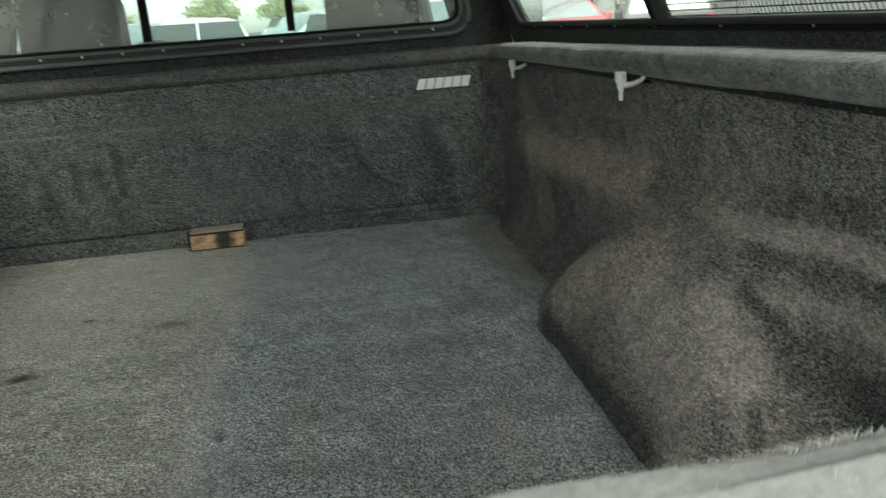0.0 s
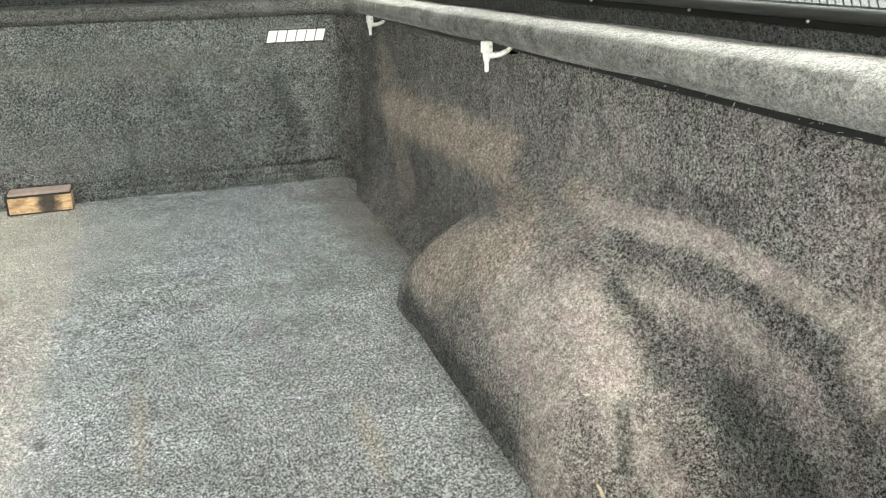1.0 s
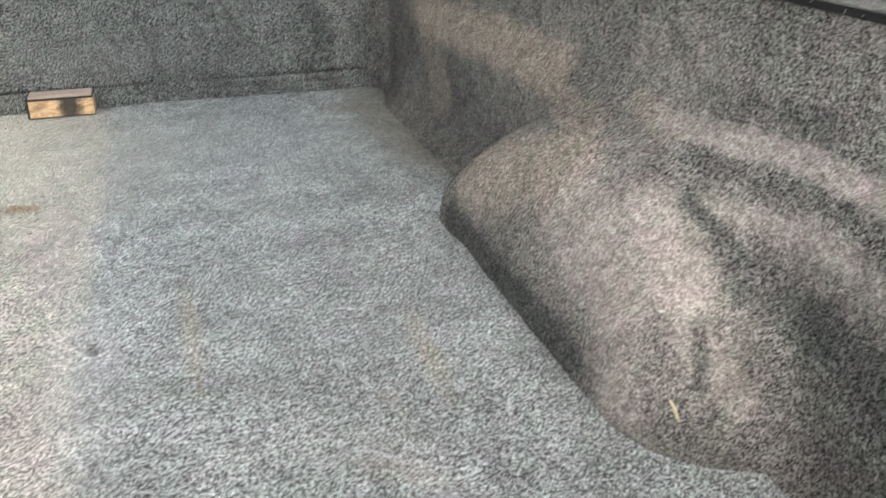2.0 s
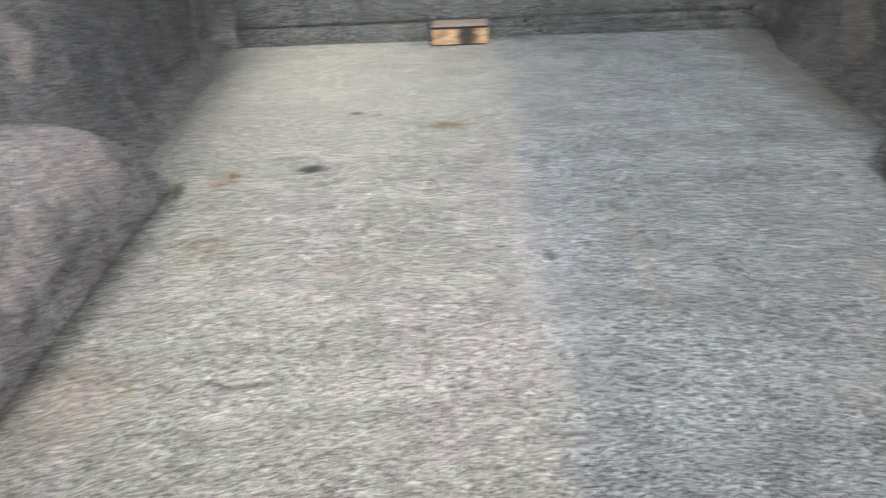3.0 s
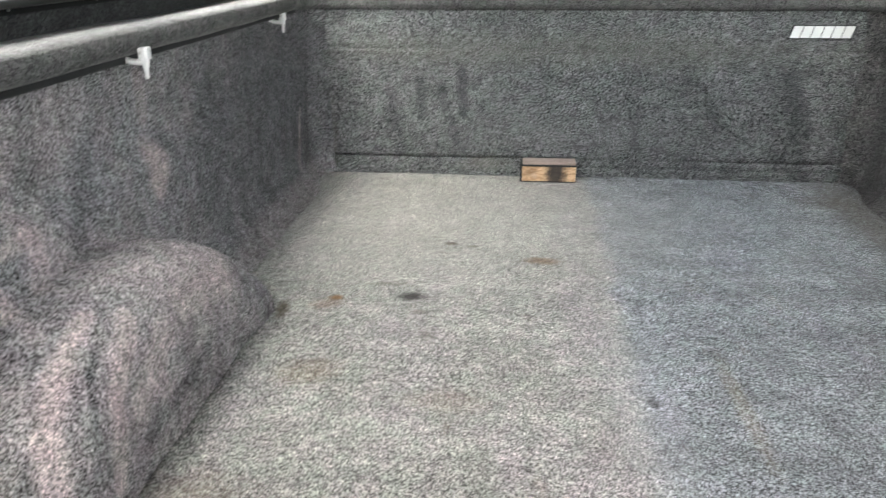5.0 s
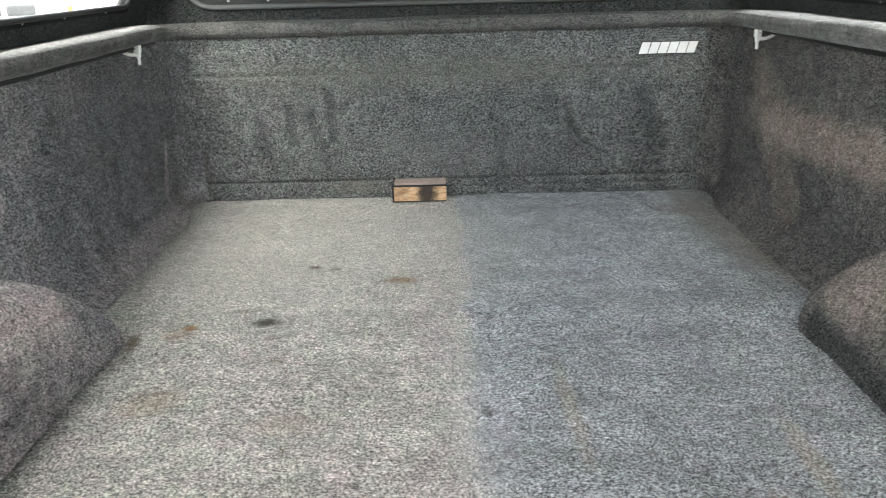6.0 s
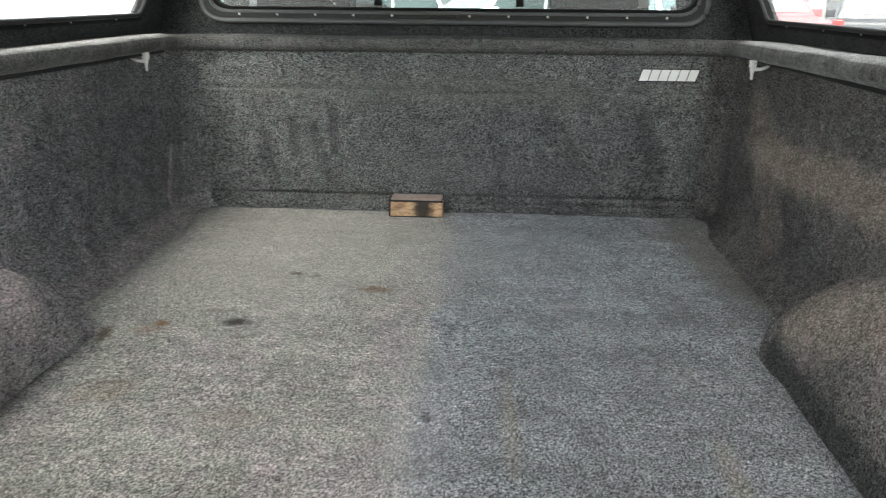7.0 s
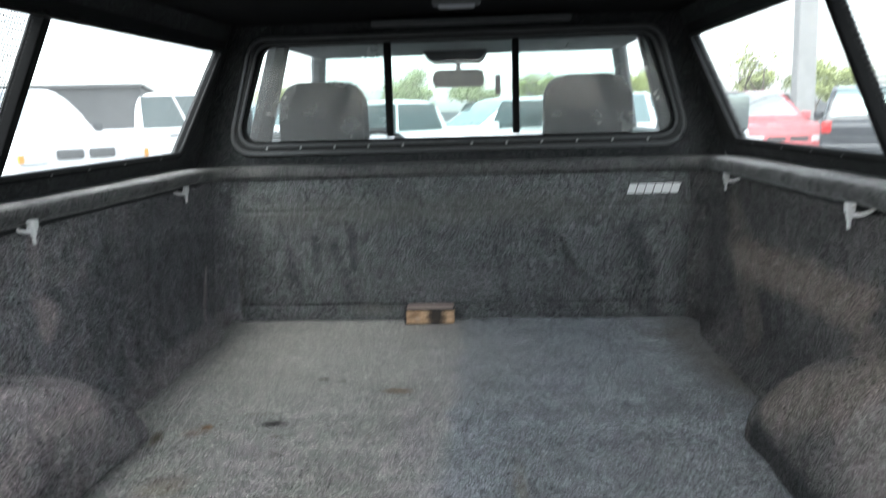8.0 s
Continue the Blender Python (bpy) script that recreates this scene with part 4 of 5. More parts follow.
    for k in range(9):
        y = -0.3 - 0.2 * k + 0.03 * math.sin(5 * k)
        if k == 0 or first is None:
            bm = bmesh.new()
            bmesh.ops.create_uvsphere(bm, u_segments=8, v_segments=5, radius=0.002)
            first = part("screw", bm, "steel", win, smooth=True)
            at = first
        else:
            at = new("screw", first.data)
            at.parent = win
        z = WIN_LO - 0.004
        at.matrix_basis = pose(side * (cap_x(z) - 0.009), y, z)


cap_side(1)
cap_side(-1)

# front wall of the cap, with the wide window to the cab


def frame_outline(bottom, top, lo, hi, r_lo, r_hi):
    return rounded([(bottom, lo), (top, hi), (-top, hi), (-bottom, lo)], [r_lo, r_hi, r_hi, r_lo], 10)


f_out = frame_outline(0.728, 0.628, 0.552, 0.908, 0.095, 0.05)
f_mid = frame_outline(0.705, 0.608, 0.576, 0.892, 0.085, 0.045)
f_in = frame_outline(0.692, 0.594, 0.590, 0.884, 0.075, 0.035)
wall_out = frame_outline(0.85, 0.70, 0.48, 0.985, 0.001, 0.001)
cap_front = part("cap_wall_front", ring(wall_out, f_mid, lambda p, d: (p[0], 0.012 + d, p[1]), 0.02), "dark")
tagged(cap_front, "dark carpet-lined front wall of the truck cap", "wall", kind="structure")
win_f = thing("window_3", label="wide three-pane cap window with black gasket facing the cab", category="window", kind="structure")
part("gasket", ring(f_out, f_mid, lambda p, d: (p[0], -0.004 + d, p[1]), 0.018), "rubber", win_f)
part("window_frame", ring(f_mid, f_in, lambda p, d: (p[0], 0.004 + d, p[1]), 0.03), "alu", win_f)
bm = bmesh.new()
tube([(x, -0.005, z) for x, z in f_out], 0.007, 8, bm, True)
part("gasket_bead", bm, "grey_trim", win_f, "grey outer bead of the gasket", True)
bm = bmesh.new()
tube([(x, -0.001, z) for x, z in f_mid], 0.0055, 8, bm, True)
part("inner_bead", bm, "grey_trim", win_f, "grey inner bead of the gasket", True)
for a, b, mat in ((-0.70, -0.205, "hazy"), (-0.205, 0.194, "film"), (0.194, 0.70, "hazy")):
    bm = bmesh.new()
    bm.faces.new([bm.verts.new((x, 0.026, z)) for x, z in ((a, 0.57), (b, 0.57), (b, 0.9), (a, 0.9))])
    ob = part("pane", bm, mat, win_f)
    ob.visible_shadow = False
for x in (-0.205, 0.194):
    part("mullion", box(x - 0.011, x + 0.011, 0.008, 0.034, 0.595, 0.885, 0.003), "alu", win_f)
part("latch", box(-0.06, 0.02, -0.012, 0.004, 0.563, 0.573, 0.002), "rubber", win_f)
first = None
for k in range(12):
    x = -0.60 + 0.109 * k
    if first is None:
        bm = bmesh.new()
        bmesh.ops.create_uvsphere(bm, u_segments=8, v_segments=5, radius=0.0038)
        first = at = part("screw", bm, "steel", win_f, smooth=True)
    else:
        at = new("screw", first.data)
        at.parent = win_f
    at.matrix_basis = pose(x, -0.005, 0.569)


def roof_at(u, v):
    x, y = -0.70 + 1.4 * u, REAR + (0.05 - REAR) * v
    z = ROOF + 0.022 * (1 - (x / 0.70) ** 2) * smoothstep(-y, -0.05, 0.25) - 0.012
    return x, y, z


ceiling = part("ceiling", sheet(30, 40, roof_at), "headliner", smooth=True)
tagged(ceiling, "black fabric headliner of the truck cap", "ceiling", kind="structure")
ceiling.modifiers.new("shell", "SOLIDIFY").thickness = 0.03
ceiling.modifiers["shell"].offset = 1 if ceiling.data.polygons[0].normal.z > 0 else -1
tagged(part("trim_roof_bow", box(-0.24, 0.36, -0.075, -0.03, 0.927, 0.945, 0.006), "grey_trim"), "grey roof bow above the front window", "trim", kind="structure")
dome = thing("dome_light", pose(0.03, -0.3, 0.952), "small unlit grey dome light on the headliner", "lamp")
part("base", box(-0.065, 0.065, -0.03, 0.03, 0.0, 0.02, 0.006), "cab_trim", dome)
part("lens", box(-0.05, 0.05, -0.02, 0.02, -0.008, 0.002, 0.005), "lamp_clear", dome)

# the cap's rear door, unseen: swung up over the tailgate, its tilt set to cut the sky's light
hatch = thing("unseen_hatch", pose(0, REAR, 1.0, -31, 0, 0), "unseen dark rear door of the truck cap, swung up to hold back sky light", "hatch", kind="structure")
part("hatch_frame", box(-0.70, 0.70, -0.72, -0.01, 0.0, 0.03, 0.008), "alu", hatch)

# ---- things in the bed ----
block = thing("wood_block", pose(0, 0, 0), "short offcut of orange pine timber, smudged black, against the bulkhead", "wood block", )
part("timber", box(-0.166, -0.014, -0.07, -0.012, 0.003, 0.047, 0.0015), "wood", block)
part("top_board", box(-0.164, -0.015, -0.066, -0.012, 0.0505, 0.058, 0.002), "grey_wood", block, "weathered pinkish grey top board")
# thin black strips under the board, at the end and along the bottom
part("dark_seam", box(-0.167, -0.013, -0.0715, -0.012, 0.0465, 0.051, 0.001), "black_print", block, "black line under the top board")
part("end_edge", box(-0.171, -0.1655, -0.0715, -0.012, 0.002, 0.0545, 0.001), "black_print", block, "thin black strip at the sawn end")
part("bottom_edge", box(-0.1665, -0.0135, -0.0712, -0.012, 0.001, 0.0045, 0.001), "black_print", block, "thin black strip along the lower edge")


straw = thing("straw", pose(0.656, -1.687, 0.067), "pale dry straw stalk caught in the wheel housing carpet", "straw")
part("stalk", tube([(-0.0034, 0.0061, 0.0104), (-0.0004, 0.0021, 0.0043), (0.0012, -0.0021, -0.0037), (0.0034, -0.0061, -0.0104)], [0.0014, 0.0021, 0.0021, 0.0012], 7), "straw", straw, smooth=True)


def clamp(side):
    ob = thing("cap_clamp", label="white cast clamp with a wing lever hanging under the bed rail", category="clamp", group="clamps under the bed rails")
    bm = box(-0.0075, 0.0075, -0.0085, 0.0085, -0.031, -0.012, 0.002)
    box(-0.006, 0.006, -0.0115, -0.0085, -0.026, -0.012, 0.001, bm=bm)
    part("body", bm, "clamp", ob)
    bm = tube([(0, 0, -0.06), (0, 0, -0.0585), (0, 0, -0.03)], [0.0026, 0.0036, 0.0036], 10)
    tube([(0, 0, -0.044), (0, 0, -0.036), (0, 0, -0.027)], [0.0048, 0.0066, 0.0066], 8, bm)
    part("bolt", bm, "clamp", ob)
    bm = tube([(-0.004, 0.001, -0.033), (0.008, -0.003, -0.0345), (0.02, -0.007, -0.033), (0.03, -0.011, -0.0285), (0.037, -0.014, -0.022), (0.04, -0.015, -0.019)],
              [0.0045, 0.005, 0.0048, 0.0042, 0.0032, 0.0015], 10)
    part("lever", bm, "clamp", ob, smooth=True)
    return ob


c0 = clamp(1)
c0.matrix_basis = pose(0.766, -0.268, 0.49)
for x, y, z, flip in ((0.75, -1.107, 0.503, 1), (-0.772, -0.27, 0.49, -1), (-0.747, -1.104, 0.503, -1)):
    copy_thing(c0, pose(x, y, z)).scale = (flip, 1, 1)

badge = thing("badge", label="raised white slanted badge on the carpeted bulkhead", category="badge")
for k in range(6):
    a = 0.535 + k * 0.0265
    sl = 0.0095

    def para(grow, y0, y1):
        return prism([(a - grow, 0.399 - grow), (a + 0.0238 + grow, 0.399 - grow), (a + 0.0238 + sl + grow, 0.43 + grow), (a + sl - grow, 0.43 + grow)], y0, y1)
    part("backing", para(0.0025, -0.004, -0.0075), "black_print", badge)
    part("letter_block", para(0.0, -0.0065, -0.0095), "white_print", badge)

# ---- the cab seen through the front window ----
cab = thing("truck_cab", label="cab of the pickup with grey trim and light-coloured roof lining", category="truck cab", kind="structure")
part("rear_wall", box(-0.9, 0.9, 0.10, 0.16, -0.5, 0.57, 0.01), "cab_trim", cab)
part("roof", box(-0.72, 0.72, 0.10, 1.35, 0.93, 0.99, 0.02), "cab_trim", cab)
part("floor", box(-0.9, 0.9, 0.16, 2.0, -0.52, -0.46, 0.01), "dash", cab)
for s in (-1, 1):
    part("door_side", box(min(s * 0.84, s * 0.93), max(s * 0.84, s * 0.93), 0.14, 2.0, -0.5, 0.56, 0.02), "cab_trim", cab)
    bm = tube([(s * 0.82, 0.14, 0.55), (s * 0.69, 0.2, 0.95)], [0.034, 0.034], 14)
    part("rear_pillar", bm, "dash", cab, smooth=True)
    bm = tube([(s * 0.86, 1.95, 0.55), (s * 0.70, 1.32, 0.95)], [0.035, 0.035], 8)
    part("front_pillar", bm, "cab_trim", cab)
    bm = tube([(s * 0.81, 0.62, 0.55), (s * 0.70, 0.62, 0.95)], [0.045, 0.04], 8)
    part("belt_pillar", bm, "seat", cab)
for s in (-1, 1):
    for y in (-1.36, 2.35):
        tyre = part("tyre", tube([(s * 0.72, y, GROUND + 0.37), (s * 0.95, y, GROUND + 0.37)], 0.37, 28), "tyre", cab)
        part("rim", tube([(s * 0.93, y, GROUND + 0.37), (s * 0.955, y, GROUND + 0.37)], 0.22, 20), "silver_paint", tyre)
part("dashboard", box(-0.86, 0.86, 1.55, 2.0, 0.0, 0.53, 0.05, 3), "dash", cab)
bm = bmesh.new()
bm.faces.new([bm.verts.new(p) for p in ((-0.84, 1.97, 0.55), (0.84, 1.97, 0.55), (0.69, 1.34, 0.95), (-0.69, 1.34, 0.95))])
ob = part("windscreen", bm, "windscreen", cab)
ob.visible_shadow = False
for s in (-1, 1):
    x0, x1 = sorted((s * 1.07, s * 1.32))
    shell_ = part("door_mirror", box(x0, x1, 1.36, 1.46, 0.535, 0.72, 0.03, 3), "dash", cab, "black door mirror", True)
    part("mirror_glass", box(x0 + 0.012, x1 - 0.012, 1.352, 1.362, 0.547, 0.708, 0.004), "mirror", shell_)
    part("mirror_arm", tube([(s * 0.9, 1.42, 0.56), (s * 1.1, 1.42, 0.58)], 0.03, 8), "dash", cab)
part("hood", box(-0.85, 0.85, 2.0, 3.2, 0.2, 0.5, 0.06, 3), "shell", cab)
part("overhead_console", prism(rounded([(-0.16, 0.885), (0.07, 0.885), (0.1, 0.94), (-0.19, 0.94)], [0.02, 0.02, 0, 0], 5), 1.05, 1.3, "y", 0.006), "dash", cab, "dark console under the cab roof")
# black bar at the windscreen, standing in for a dark upright outside
part("black_upright", box(0.13, 0.156, 1.44, 1.446, 0.74, 0.838, 0.001), "black_print", cab)


def seat(x):
    ob = thing("bucket_seat", pose(x, 0.42, -0.45), "grey cloth truck seat with a wide headrest", "seat", "seats in the cab")
    part("cushion", box(-0.26, 0.26, -0.02, 0.5, 0.25, 0.45, 0.06, 3), "seat", ob, smooth=True)
    part("backrest", box(-0.25, 0.25, -0.12, 0.05, 0.35, 0.99, 0.06, 3), "seat", ob, smooth=True)
    part("headrest", prism(rounded([(-0.155, 0.98), (0.155, 0.98), (0.15, 1.235), (-0.15, 1.235)], [0.05, 0.05, 0.09, 0.09], 8), -0.075, 0.045, "y", 0.03, 3), "seat", ob)
    for s in (-0.06, 0.06):
        part("post", tube([(s, -0.02, 0.95), (s, -0.02, 1.05)], 0.007, 8), "steel", ob)
    part("base", box(-0.22, 0.22, 0.0, 0.45, 0.0, 0.26, 0.02), "dash", ob)
    return ob


s0 = seat(-0.495)
copy_thing(s0, pose(0.455, 0.42, -0.45))
mirror = thing("rear_view_mirror", pose(-0.045, 1.4, 0.828), "dark grey rear-view mirror hanging at the windscreen", "mirror")
part("housing", prism(rounded([(-0.125, -0.046), (0.125, -0.046), (0.118, 0.036), (-0.118, 0.036)], [0.035, 0.035, 0.03, 0.03], 8), -0.022, 0.022, "y", 0.01, 3), "dash", mirror)
part("stem", tube([(0, 0.0, 0.02), (0, 0.02, 0.11)], 0.012, 8), "dash", mirror)
wheel = thing("steering_wheel", pose(-0.45, 1.32, 0.42, 60, 0, 0), "black steering wheel in the cab", "steering wheel")
part("rim", tube([(0.19 * math.cos(t), 0.19 * math.sin(t), 0) for t in (2 * math.pi * k / 32 for k in range(32))], 0.016, 8, None, True), "dash", wheel, smooth=True)
part("hub", box(-0.17, 0.17, -0.05, 0.05, -0.03, 0.01, 0.02), "dash", wheel)

# ---- the lot outside ----
ground = part("ground", sheet(40, 40, lambda u, v: ((u - 0.5) * 3000, (v - 0.5) * 3000, GROUND)), "asphalt")
tagged(ground, "grey asphalt of the car lot reaching the horizon", "ground", kind="structure")


def car(name, paint, m, label, category, prof, cabin, length, width=1.9, wheels=(0.9, -1.0), bed=False, screen="car_glass"):
    """A vehicle, nose to +y, standing on z = 0. prof: the body's side outline (y, z); cabin: the greenhouse's (y, z)."""
    ob = thing(name, m, label, category)
    h = width / 2
    lip = prof[-2][1]
    part("body", prism(prof, -h, h, "x", 0.05, 2), paint, ob, smooth=False)
    bm = prism(cabin, -h + 0.04, h - 0.04, "x", 0.04, 2)
    top = max(p[1] for p in cabin)
    low = min(p[1] for p in cabin)
    for v in bm.verts:
        f = (v.co.z - low) / (top - low)
        v.co.x *= 1 - 0.17 * max(0, f)
    part("cab", bm, paint, ob)
    mid_y = sum(p[0] for p in cabin) / len(cabin)

    def on_side(y, z, s):
        f = (z - low) / (top - low)
        return s * ((h - 0.04) * (1 - 0.17 * f) + 0.004)
    ys = sorted(p[0] for p in cabin if p[1] > (top + low) / 2)
    yl = sorted(p[0] for p in cabin if p[1] <= (top + low) / 2)
    zb, zt = low + 0.06, top - 0.1
    for s in (-1, 1):
        for a, b in ((0.04, 0.49), (0.52, 0.96)):
            bm = bmesh.new()
            lo0, lo1 = yl[0] + 0.1, yl[-1] - 0.22
            hi0, hi1 = ys[0] + 0.06, ys[-1] - 0.06
            q = [(lo0 + (lo1 - lo0) * a, zb), (lo0 + (lo1 - lo0) * b, zb), (hi0 + (hi1 - hi0) * b, zt), (hi0 + (hi1 - hi0) * a, zt)]
            vs = [bm.verts.new((on_side(y, z, s) + s * d, y, z)) for d in (0.008, -0.02) for y, z in q]
            bm.faces.new(vs[:4])
            for k in range(4):
                bm.faces.new((vs[k], vs[(k + 1) % 4], vs[4 + (k + 1) % 4], vs[4 + k]))
            part("side_window", bm, "side_glass", ob)
        part("mirror", box(min(s * h, s * (h + 0.2)), max(s * h, s * (h + 0.2)), yl[-1] - 0.4, yl[-1] - 0.28, low + 0.02, low + 0.2, 0.03), "dash" if bed else paint, ob)
        for k in (0.3, 0.62):
            y = yl[0] + (yl[-1] - yl[0]) * k
            part("door_handle", box(s * (h + 0.012) - 0.012, s * (h + 0.012) + 0.012, y, y + 0.18, low - 0.12, low - 0.08, 0.008), "dash", ob)
        for y in wheels:
            w = part("wheel", tube([(s * (h - 0.22), y, 0.36), (s * (h + 0.01), y, 0.36)], 0.36, 24), "tyre", ob, smooth=False)
            part("rim", tube([(s * (h + 0.0), y, 0.36), (s * (h + 0.02), y, 0.36)], 0.23, 18), "silver_paint", w)
        nose, tail = max(p[0] for p in prof), min(p[0] for p in prof)
        part("headlight", box(min(s * (h - 0.42), s * (h - 0.04)), max(s * (h - 0.42), s * (h - 0.04)), nose - 0.06, nose + 0.012, lip - 0.24, lip - 0.03, 0.02), "lamp_clear", ob)
        part("turn_signal", box(min(s * (h - 0.1), s * (h - 0.02)), max(s * (h - 0.1), s * (h - 0.02)), nose - 0.1, nose + 0.016, lip - 0.22, lip - 0.1, 0.01), "lamp_amber", ob)
        part("taillight", box(min(s * (h - 0.2), s * (h - 0.02)), max(s * (h - 0.2), s * (h - 0.02)), tail - 0.012, tail + 0.06, 0.85, 1.08, 0.02), "lamp_red", ob)
    # windscreens front and back, following the cabin's outline
    crest = max(range(len(cabin)), key=lambda k: cabin[k][1])
    for sgn in (1, -1):
        line = [Vector(q) for q in (cabin[crest:] if sgn > 0 else cabin[crest::-1])]
        reach = [0.0]
        for q, r in zip(line, line[1:]):
            reach.append(reach[-1] + (r - q).length)

        def along(f):
            w, k = f * reach[-1], 0
            while k < len(line) - 2 and reach[k + 1] < w:
                k += 1
            d = line[k + 1] - line[k]
            return line[k] + d * ((w - reach[k]) / d.length), Vector((d.y, -d.x)).normalized() * -sgn

        def pane(u, v, lift):
            q, n = along(0.3 + 0.62 * v)
            n = n if n.y > 0 else -n
            q = q + n * lift
            return (2 * u - 1) * 0.9 * (h - 0.06) * (1 - 0.17 * max(0.0, (q.y - low) / (top - low))), q.x, q.y
        bm = sheet(6, 8, lambda u, v: pane(u, v, 0.014))
        sheet(6, 8, lambda u, v: pane(u, v, -0.01), bm)
        part("windscreen" if sgn > 0 else "rear_window", bm, screen, ob, smooth=True)
    nose, tail = max(p[0] for p in prof), min(p[0] for p in prof)
    for a, b in ((-0.44, -0.04), (0.04, 0.44)):
        part("grille", box(a, b, nose - 0.04, nose + 0.014, lip - 0.19, lip - 0.055, 0.03), "dash", ob)
    part("bumper", box(-h + 0.02, h - 0.02, nose - 0.1, nose + 0.1, 0.42, 0.64, 0.04), "silver_paint" if bed else paint, ob)
    part("rear_bumper", box(-h + 0.02, h - 0.02, tail - 0.1, tail + 0.1, 0.42, 0.64, 0.04), "silver_paint" if bed else paint, ob)
    return ob


TRUCK = [(-2.75, 0.55), (-2.75, 1.3), (-0.75, 1.32), (1.1, 1.35), (2.1, 1.3), (2.6, 1.24), (2.75, 1.17), (2.78, 0.5)]
TRUCK_CAB = [(-0.75, 1.27), (-0.7, 1.75), (-0.63, 1.93), (-0.45, 2.02), (-0.05, 2.06), (0.3, 2.04), (0.52, 1.98), (0.75, 1.86), (1.1, 1.6), (1.45, 1.31)]
SUV = [(-2.2, 0.45), (-2.25, 1.0), (-2.15, 1.1), (0.9, 1.1), (2.1, 0.98), (2.25, 0.8), (2.25, 0.4)]
SUV_CAB = [(-2.1, 1.05), (-1.9, 1.5), (-1.75, 1.67), (-1.5, 1.73), (-0.6, 1.76), (-0.1, 1.73), (0.15, 1.66), (0.55, 1.44), (1.1, 1.08)]


def stand(x, y, heading):
    return pose(x, y, GROUND, 0, 0, heading)


car("pickup_truck", "white_paint", stand(-8.03, 10.35, -124), "white pickup truck with a split black grille", "pickup truck", TRUCK, TRUCK_CAB, 5.5, 2.0, (1.75, -1.75), True, "sky_glass")
car("pickup_truck", "white_paint", stand(-6.76, 14.52, -66), "white pickup truck with dark side windows", "pickup truck", TRUCK, TRUCK_CAB, 5.5, 2.0, (1.75, -1.75), True, "sky_glass")
car("hatchback", "red_paint", stand(6.17, 17.57, 184), "red parked car with pale reflections in its glass", "car", SUV, SUV_CAB, 4.4, 1.85, (1.4, -1.35), screen="sky_glass")
car("suv", "black_paint", stand(8.15, 15.6, -22), "black parked sport utility vehicle with red taillights", "car", SUV, SUV_CAB, 4.4, 1.9, (1.4, -1.35))
# added stand-in for an unidentified dark thing beyond the insect screen
car("suv", "black_paint", stand(10.2, 7.6, 45), "black vehicle standing in for something dark beyond the window's insect screen", "car", SUV, SUV_CAB, 4.4, 1.9, (1.4, -1.35))
for x, y, hd, p, nm in ((-5.2, 15.5, 184, "silver_paint", "silver"), (-2.9, 14.2, 140, "white_paint", "white"), (0.2, 15.4, 122, "white_paint", "white"),
                        (2.4, 14.0, 172, "white_paint", "white"), (4.3, 16.5, 180, "silver_paint", "silver")):
    car("parked_car", p, stand(x, y, hd), nm + " parked car on the lot, its glass full of sky", "car", SUV, SUV_CAB, 4.6, 1.85, (1.4, -1.4))

pole = thing("lamp_post", stand(8.25, 19.9, 0), "thick pale concrete post on the lot", "post")
part("post", box(-0.24, 0.24, -0.24, 0.24, 0, 8, 0.03), "concrete", pole)
part("footing", box(-0.4, 0.4, -0.4, 0.4, 0, 0.3, 0.03), "concrete", pole)

hall = thing("warehouse", stand(-26, 40, 20), "long grey metal-clad building behind the parked trucks", "building")
part("wall", box(-22, 6.8, 0, 12, 0, 3.3, 0.03), "cladding", hall)
part("roof_edge", box(-22.2, 7.0, -0.25, 12.2, 3.3, 3.5, 0.03), "dash", hall)
for k in range(25):
    part("rib", box(-21.5 + 1.12 * k, -21.42 + 1.12 * k, -0.05, 0.0, 0, 3.3), "cladding", hall)


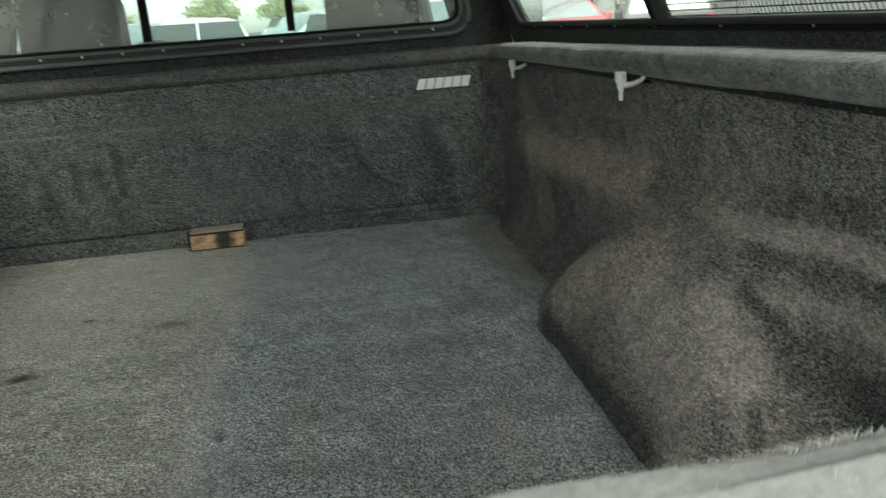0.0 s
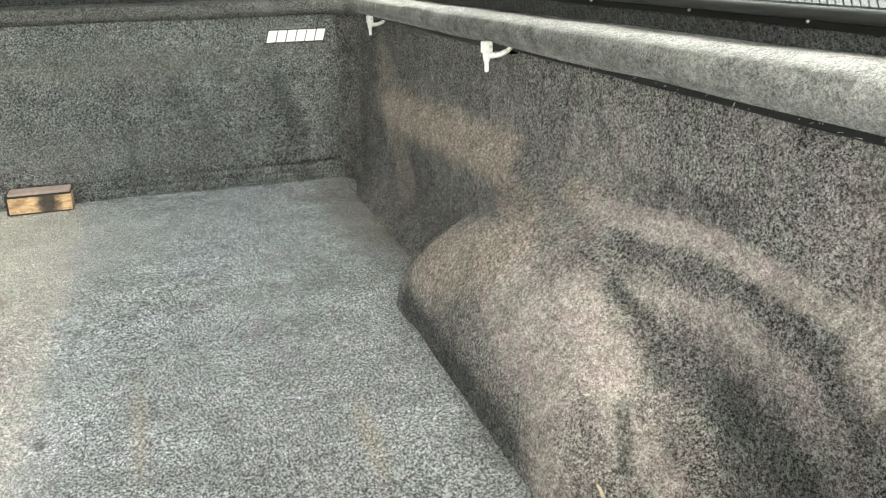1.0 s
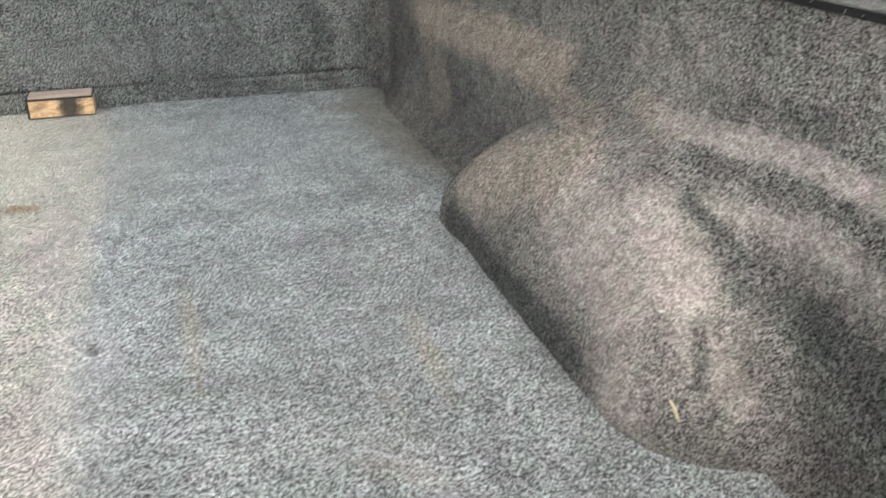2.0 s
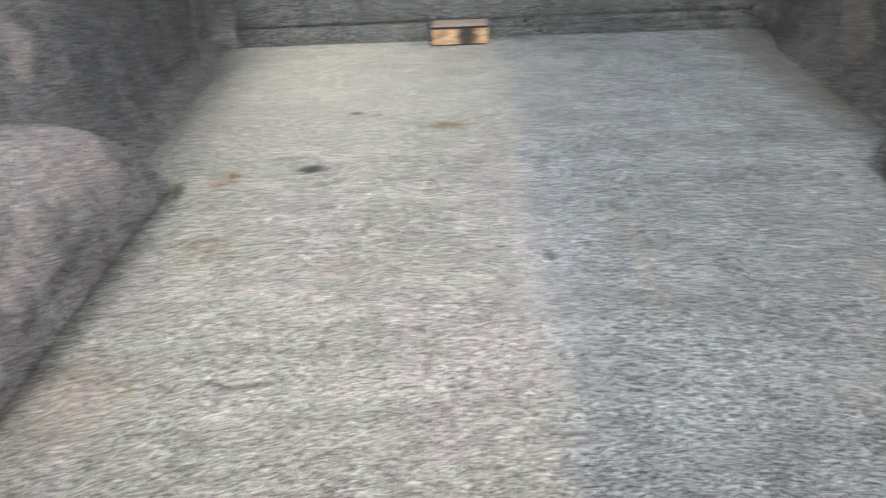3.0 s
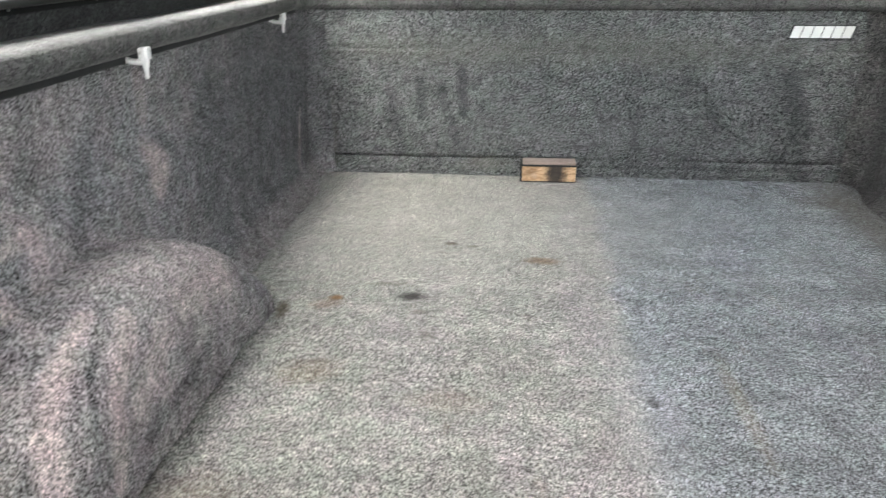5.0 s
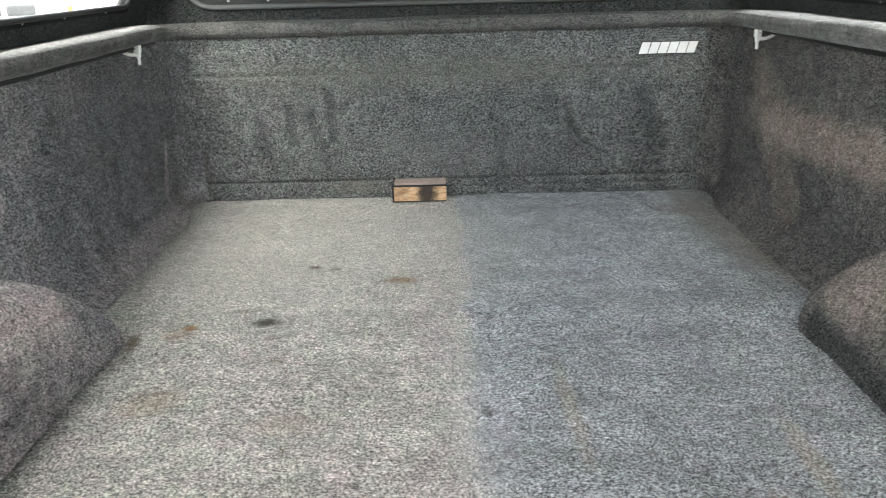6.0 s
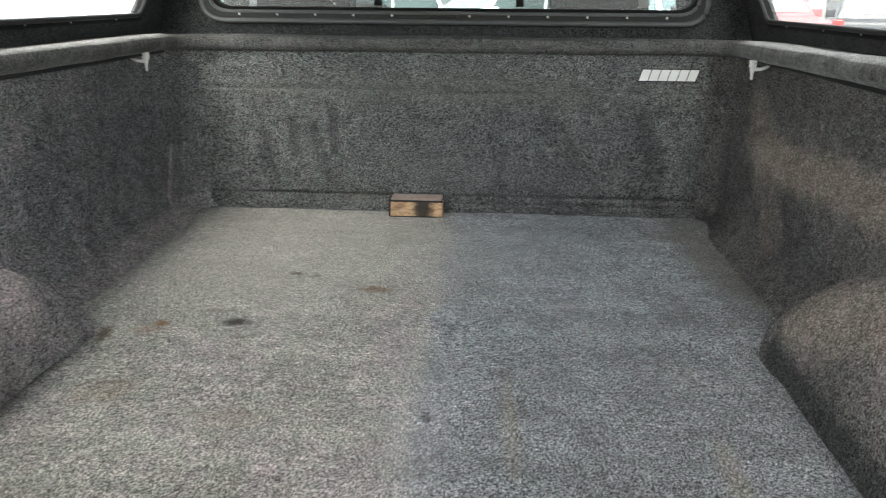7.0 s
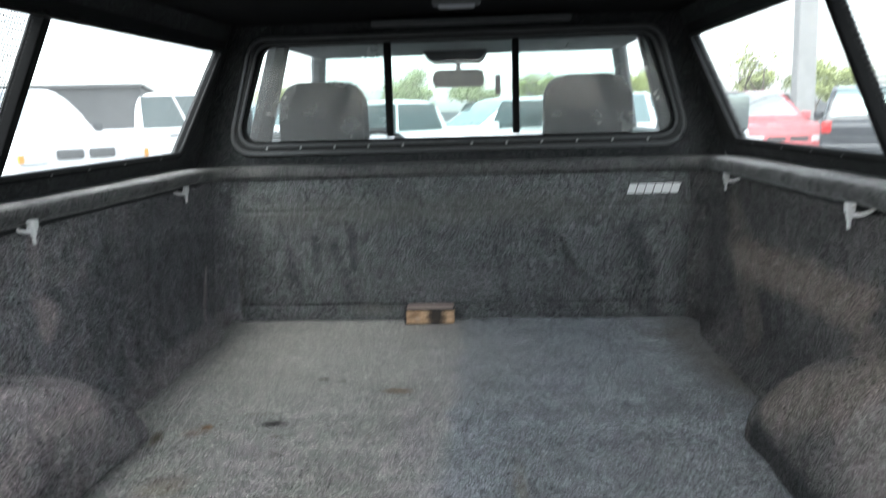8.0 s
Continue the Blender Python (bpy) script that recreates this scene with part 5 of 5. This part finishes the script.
def tree(x, y, height, seed, leaf, thin=1.0):
    rng = random.Random(seed)
    ob = thing("tree", stand(x, y, 0), "tree in thin spring leaf at the edge of the lot", "tree", "trees round the lot")
    bm = bmesh.new()
    tips = []

    def grow(p, d, length, r, depth):
        pts, q = [p], p
        for k in range(4):
            d = (d + Vector((rng.uniform(-1, 1), rng.uniform(-1, 1), rng.uniform(-0.3, 0.6))) * 0.16).normalized()
            q = q + d * (length / 4)
            pts.append(q)
        tube(pts, [r * (1 - 0.12 * k) for k in range(5)], 6, bm)
        if depth == 0:
            tips.extend(pts[1:])
            return
        for k in range(rng.choice((3, 4))):
            a = rng.uniform(0, 2 * math.pi)
            side = Vector((math.cos(a), math.sin(a), rng.uniform(0.1, 0.7)))
            grow(pts[rng.choice((2, 3, 4))], (d * 0.7 + side * 0.75).normalized(), length * rng.uniform(0.55, 0.75), r * 0.5, depth - 1)
    grow(Vector((0, 0, 0)), Vector((0, 0, 1)), height * 0.42, height * 0.022, 3)
    part("trunk", bm, "bark", ob)
    bm = bmesh.new()
    for p in tips:
        for k in range(int(20 * thin)):
            c = p + Vector((rng.gauss(0, 0.36), rng.gauss(0, 0.36), rng.gauss(0, 0.3))) * (height / 7)
            u = Vector((rng.uniform(-1, 1), rng.uniform(-1, 1), rng.uniform(-1, 1))).normalized() * rng.uniform(0.06, 0.13)
            w = u.cross(Vector((rng.uniform(-1, 1), rng.uniform(-1, 1), rng.uniform(-1, 1)))).normalized() * u.length * 0.6
            bm.faces.new([bm.verts.new(c + o) for o in (u, w, -u, -w)])
    part("crown", bm, leaf, ob)
    return ob


grown = [tree(14, 42, 5.6, 41, "leaf", 0.15), tree(19, 45, 4.2, 42, "leaf", 0.7), tree(-5, 50, 5.0, 43, "leaf_dull", 0.8), tree(3, 47, 4.4, 44, "leaf", 0.6)]
rng = random.Random(9)
for k, (x, y) in enumerate(((24, 42), (29, 46), (17, 52), (11, 54), (22, 55), (34, 52), (-11, 52), (-1, 58), (7, 56), (-16, 58), (12, 62), (-7, 64), (27, 62))):
    copy_thing(grown[1 + k % 3], stand(x, y, rng.uniform(0, 360)))
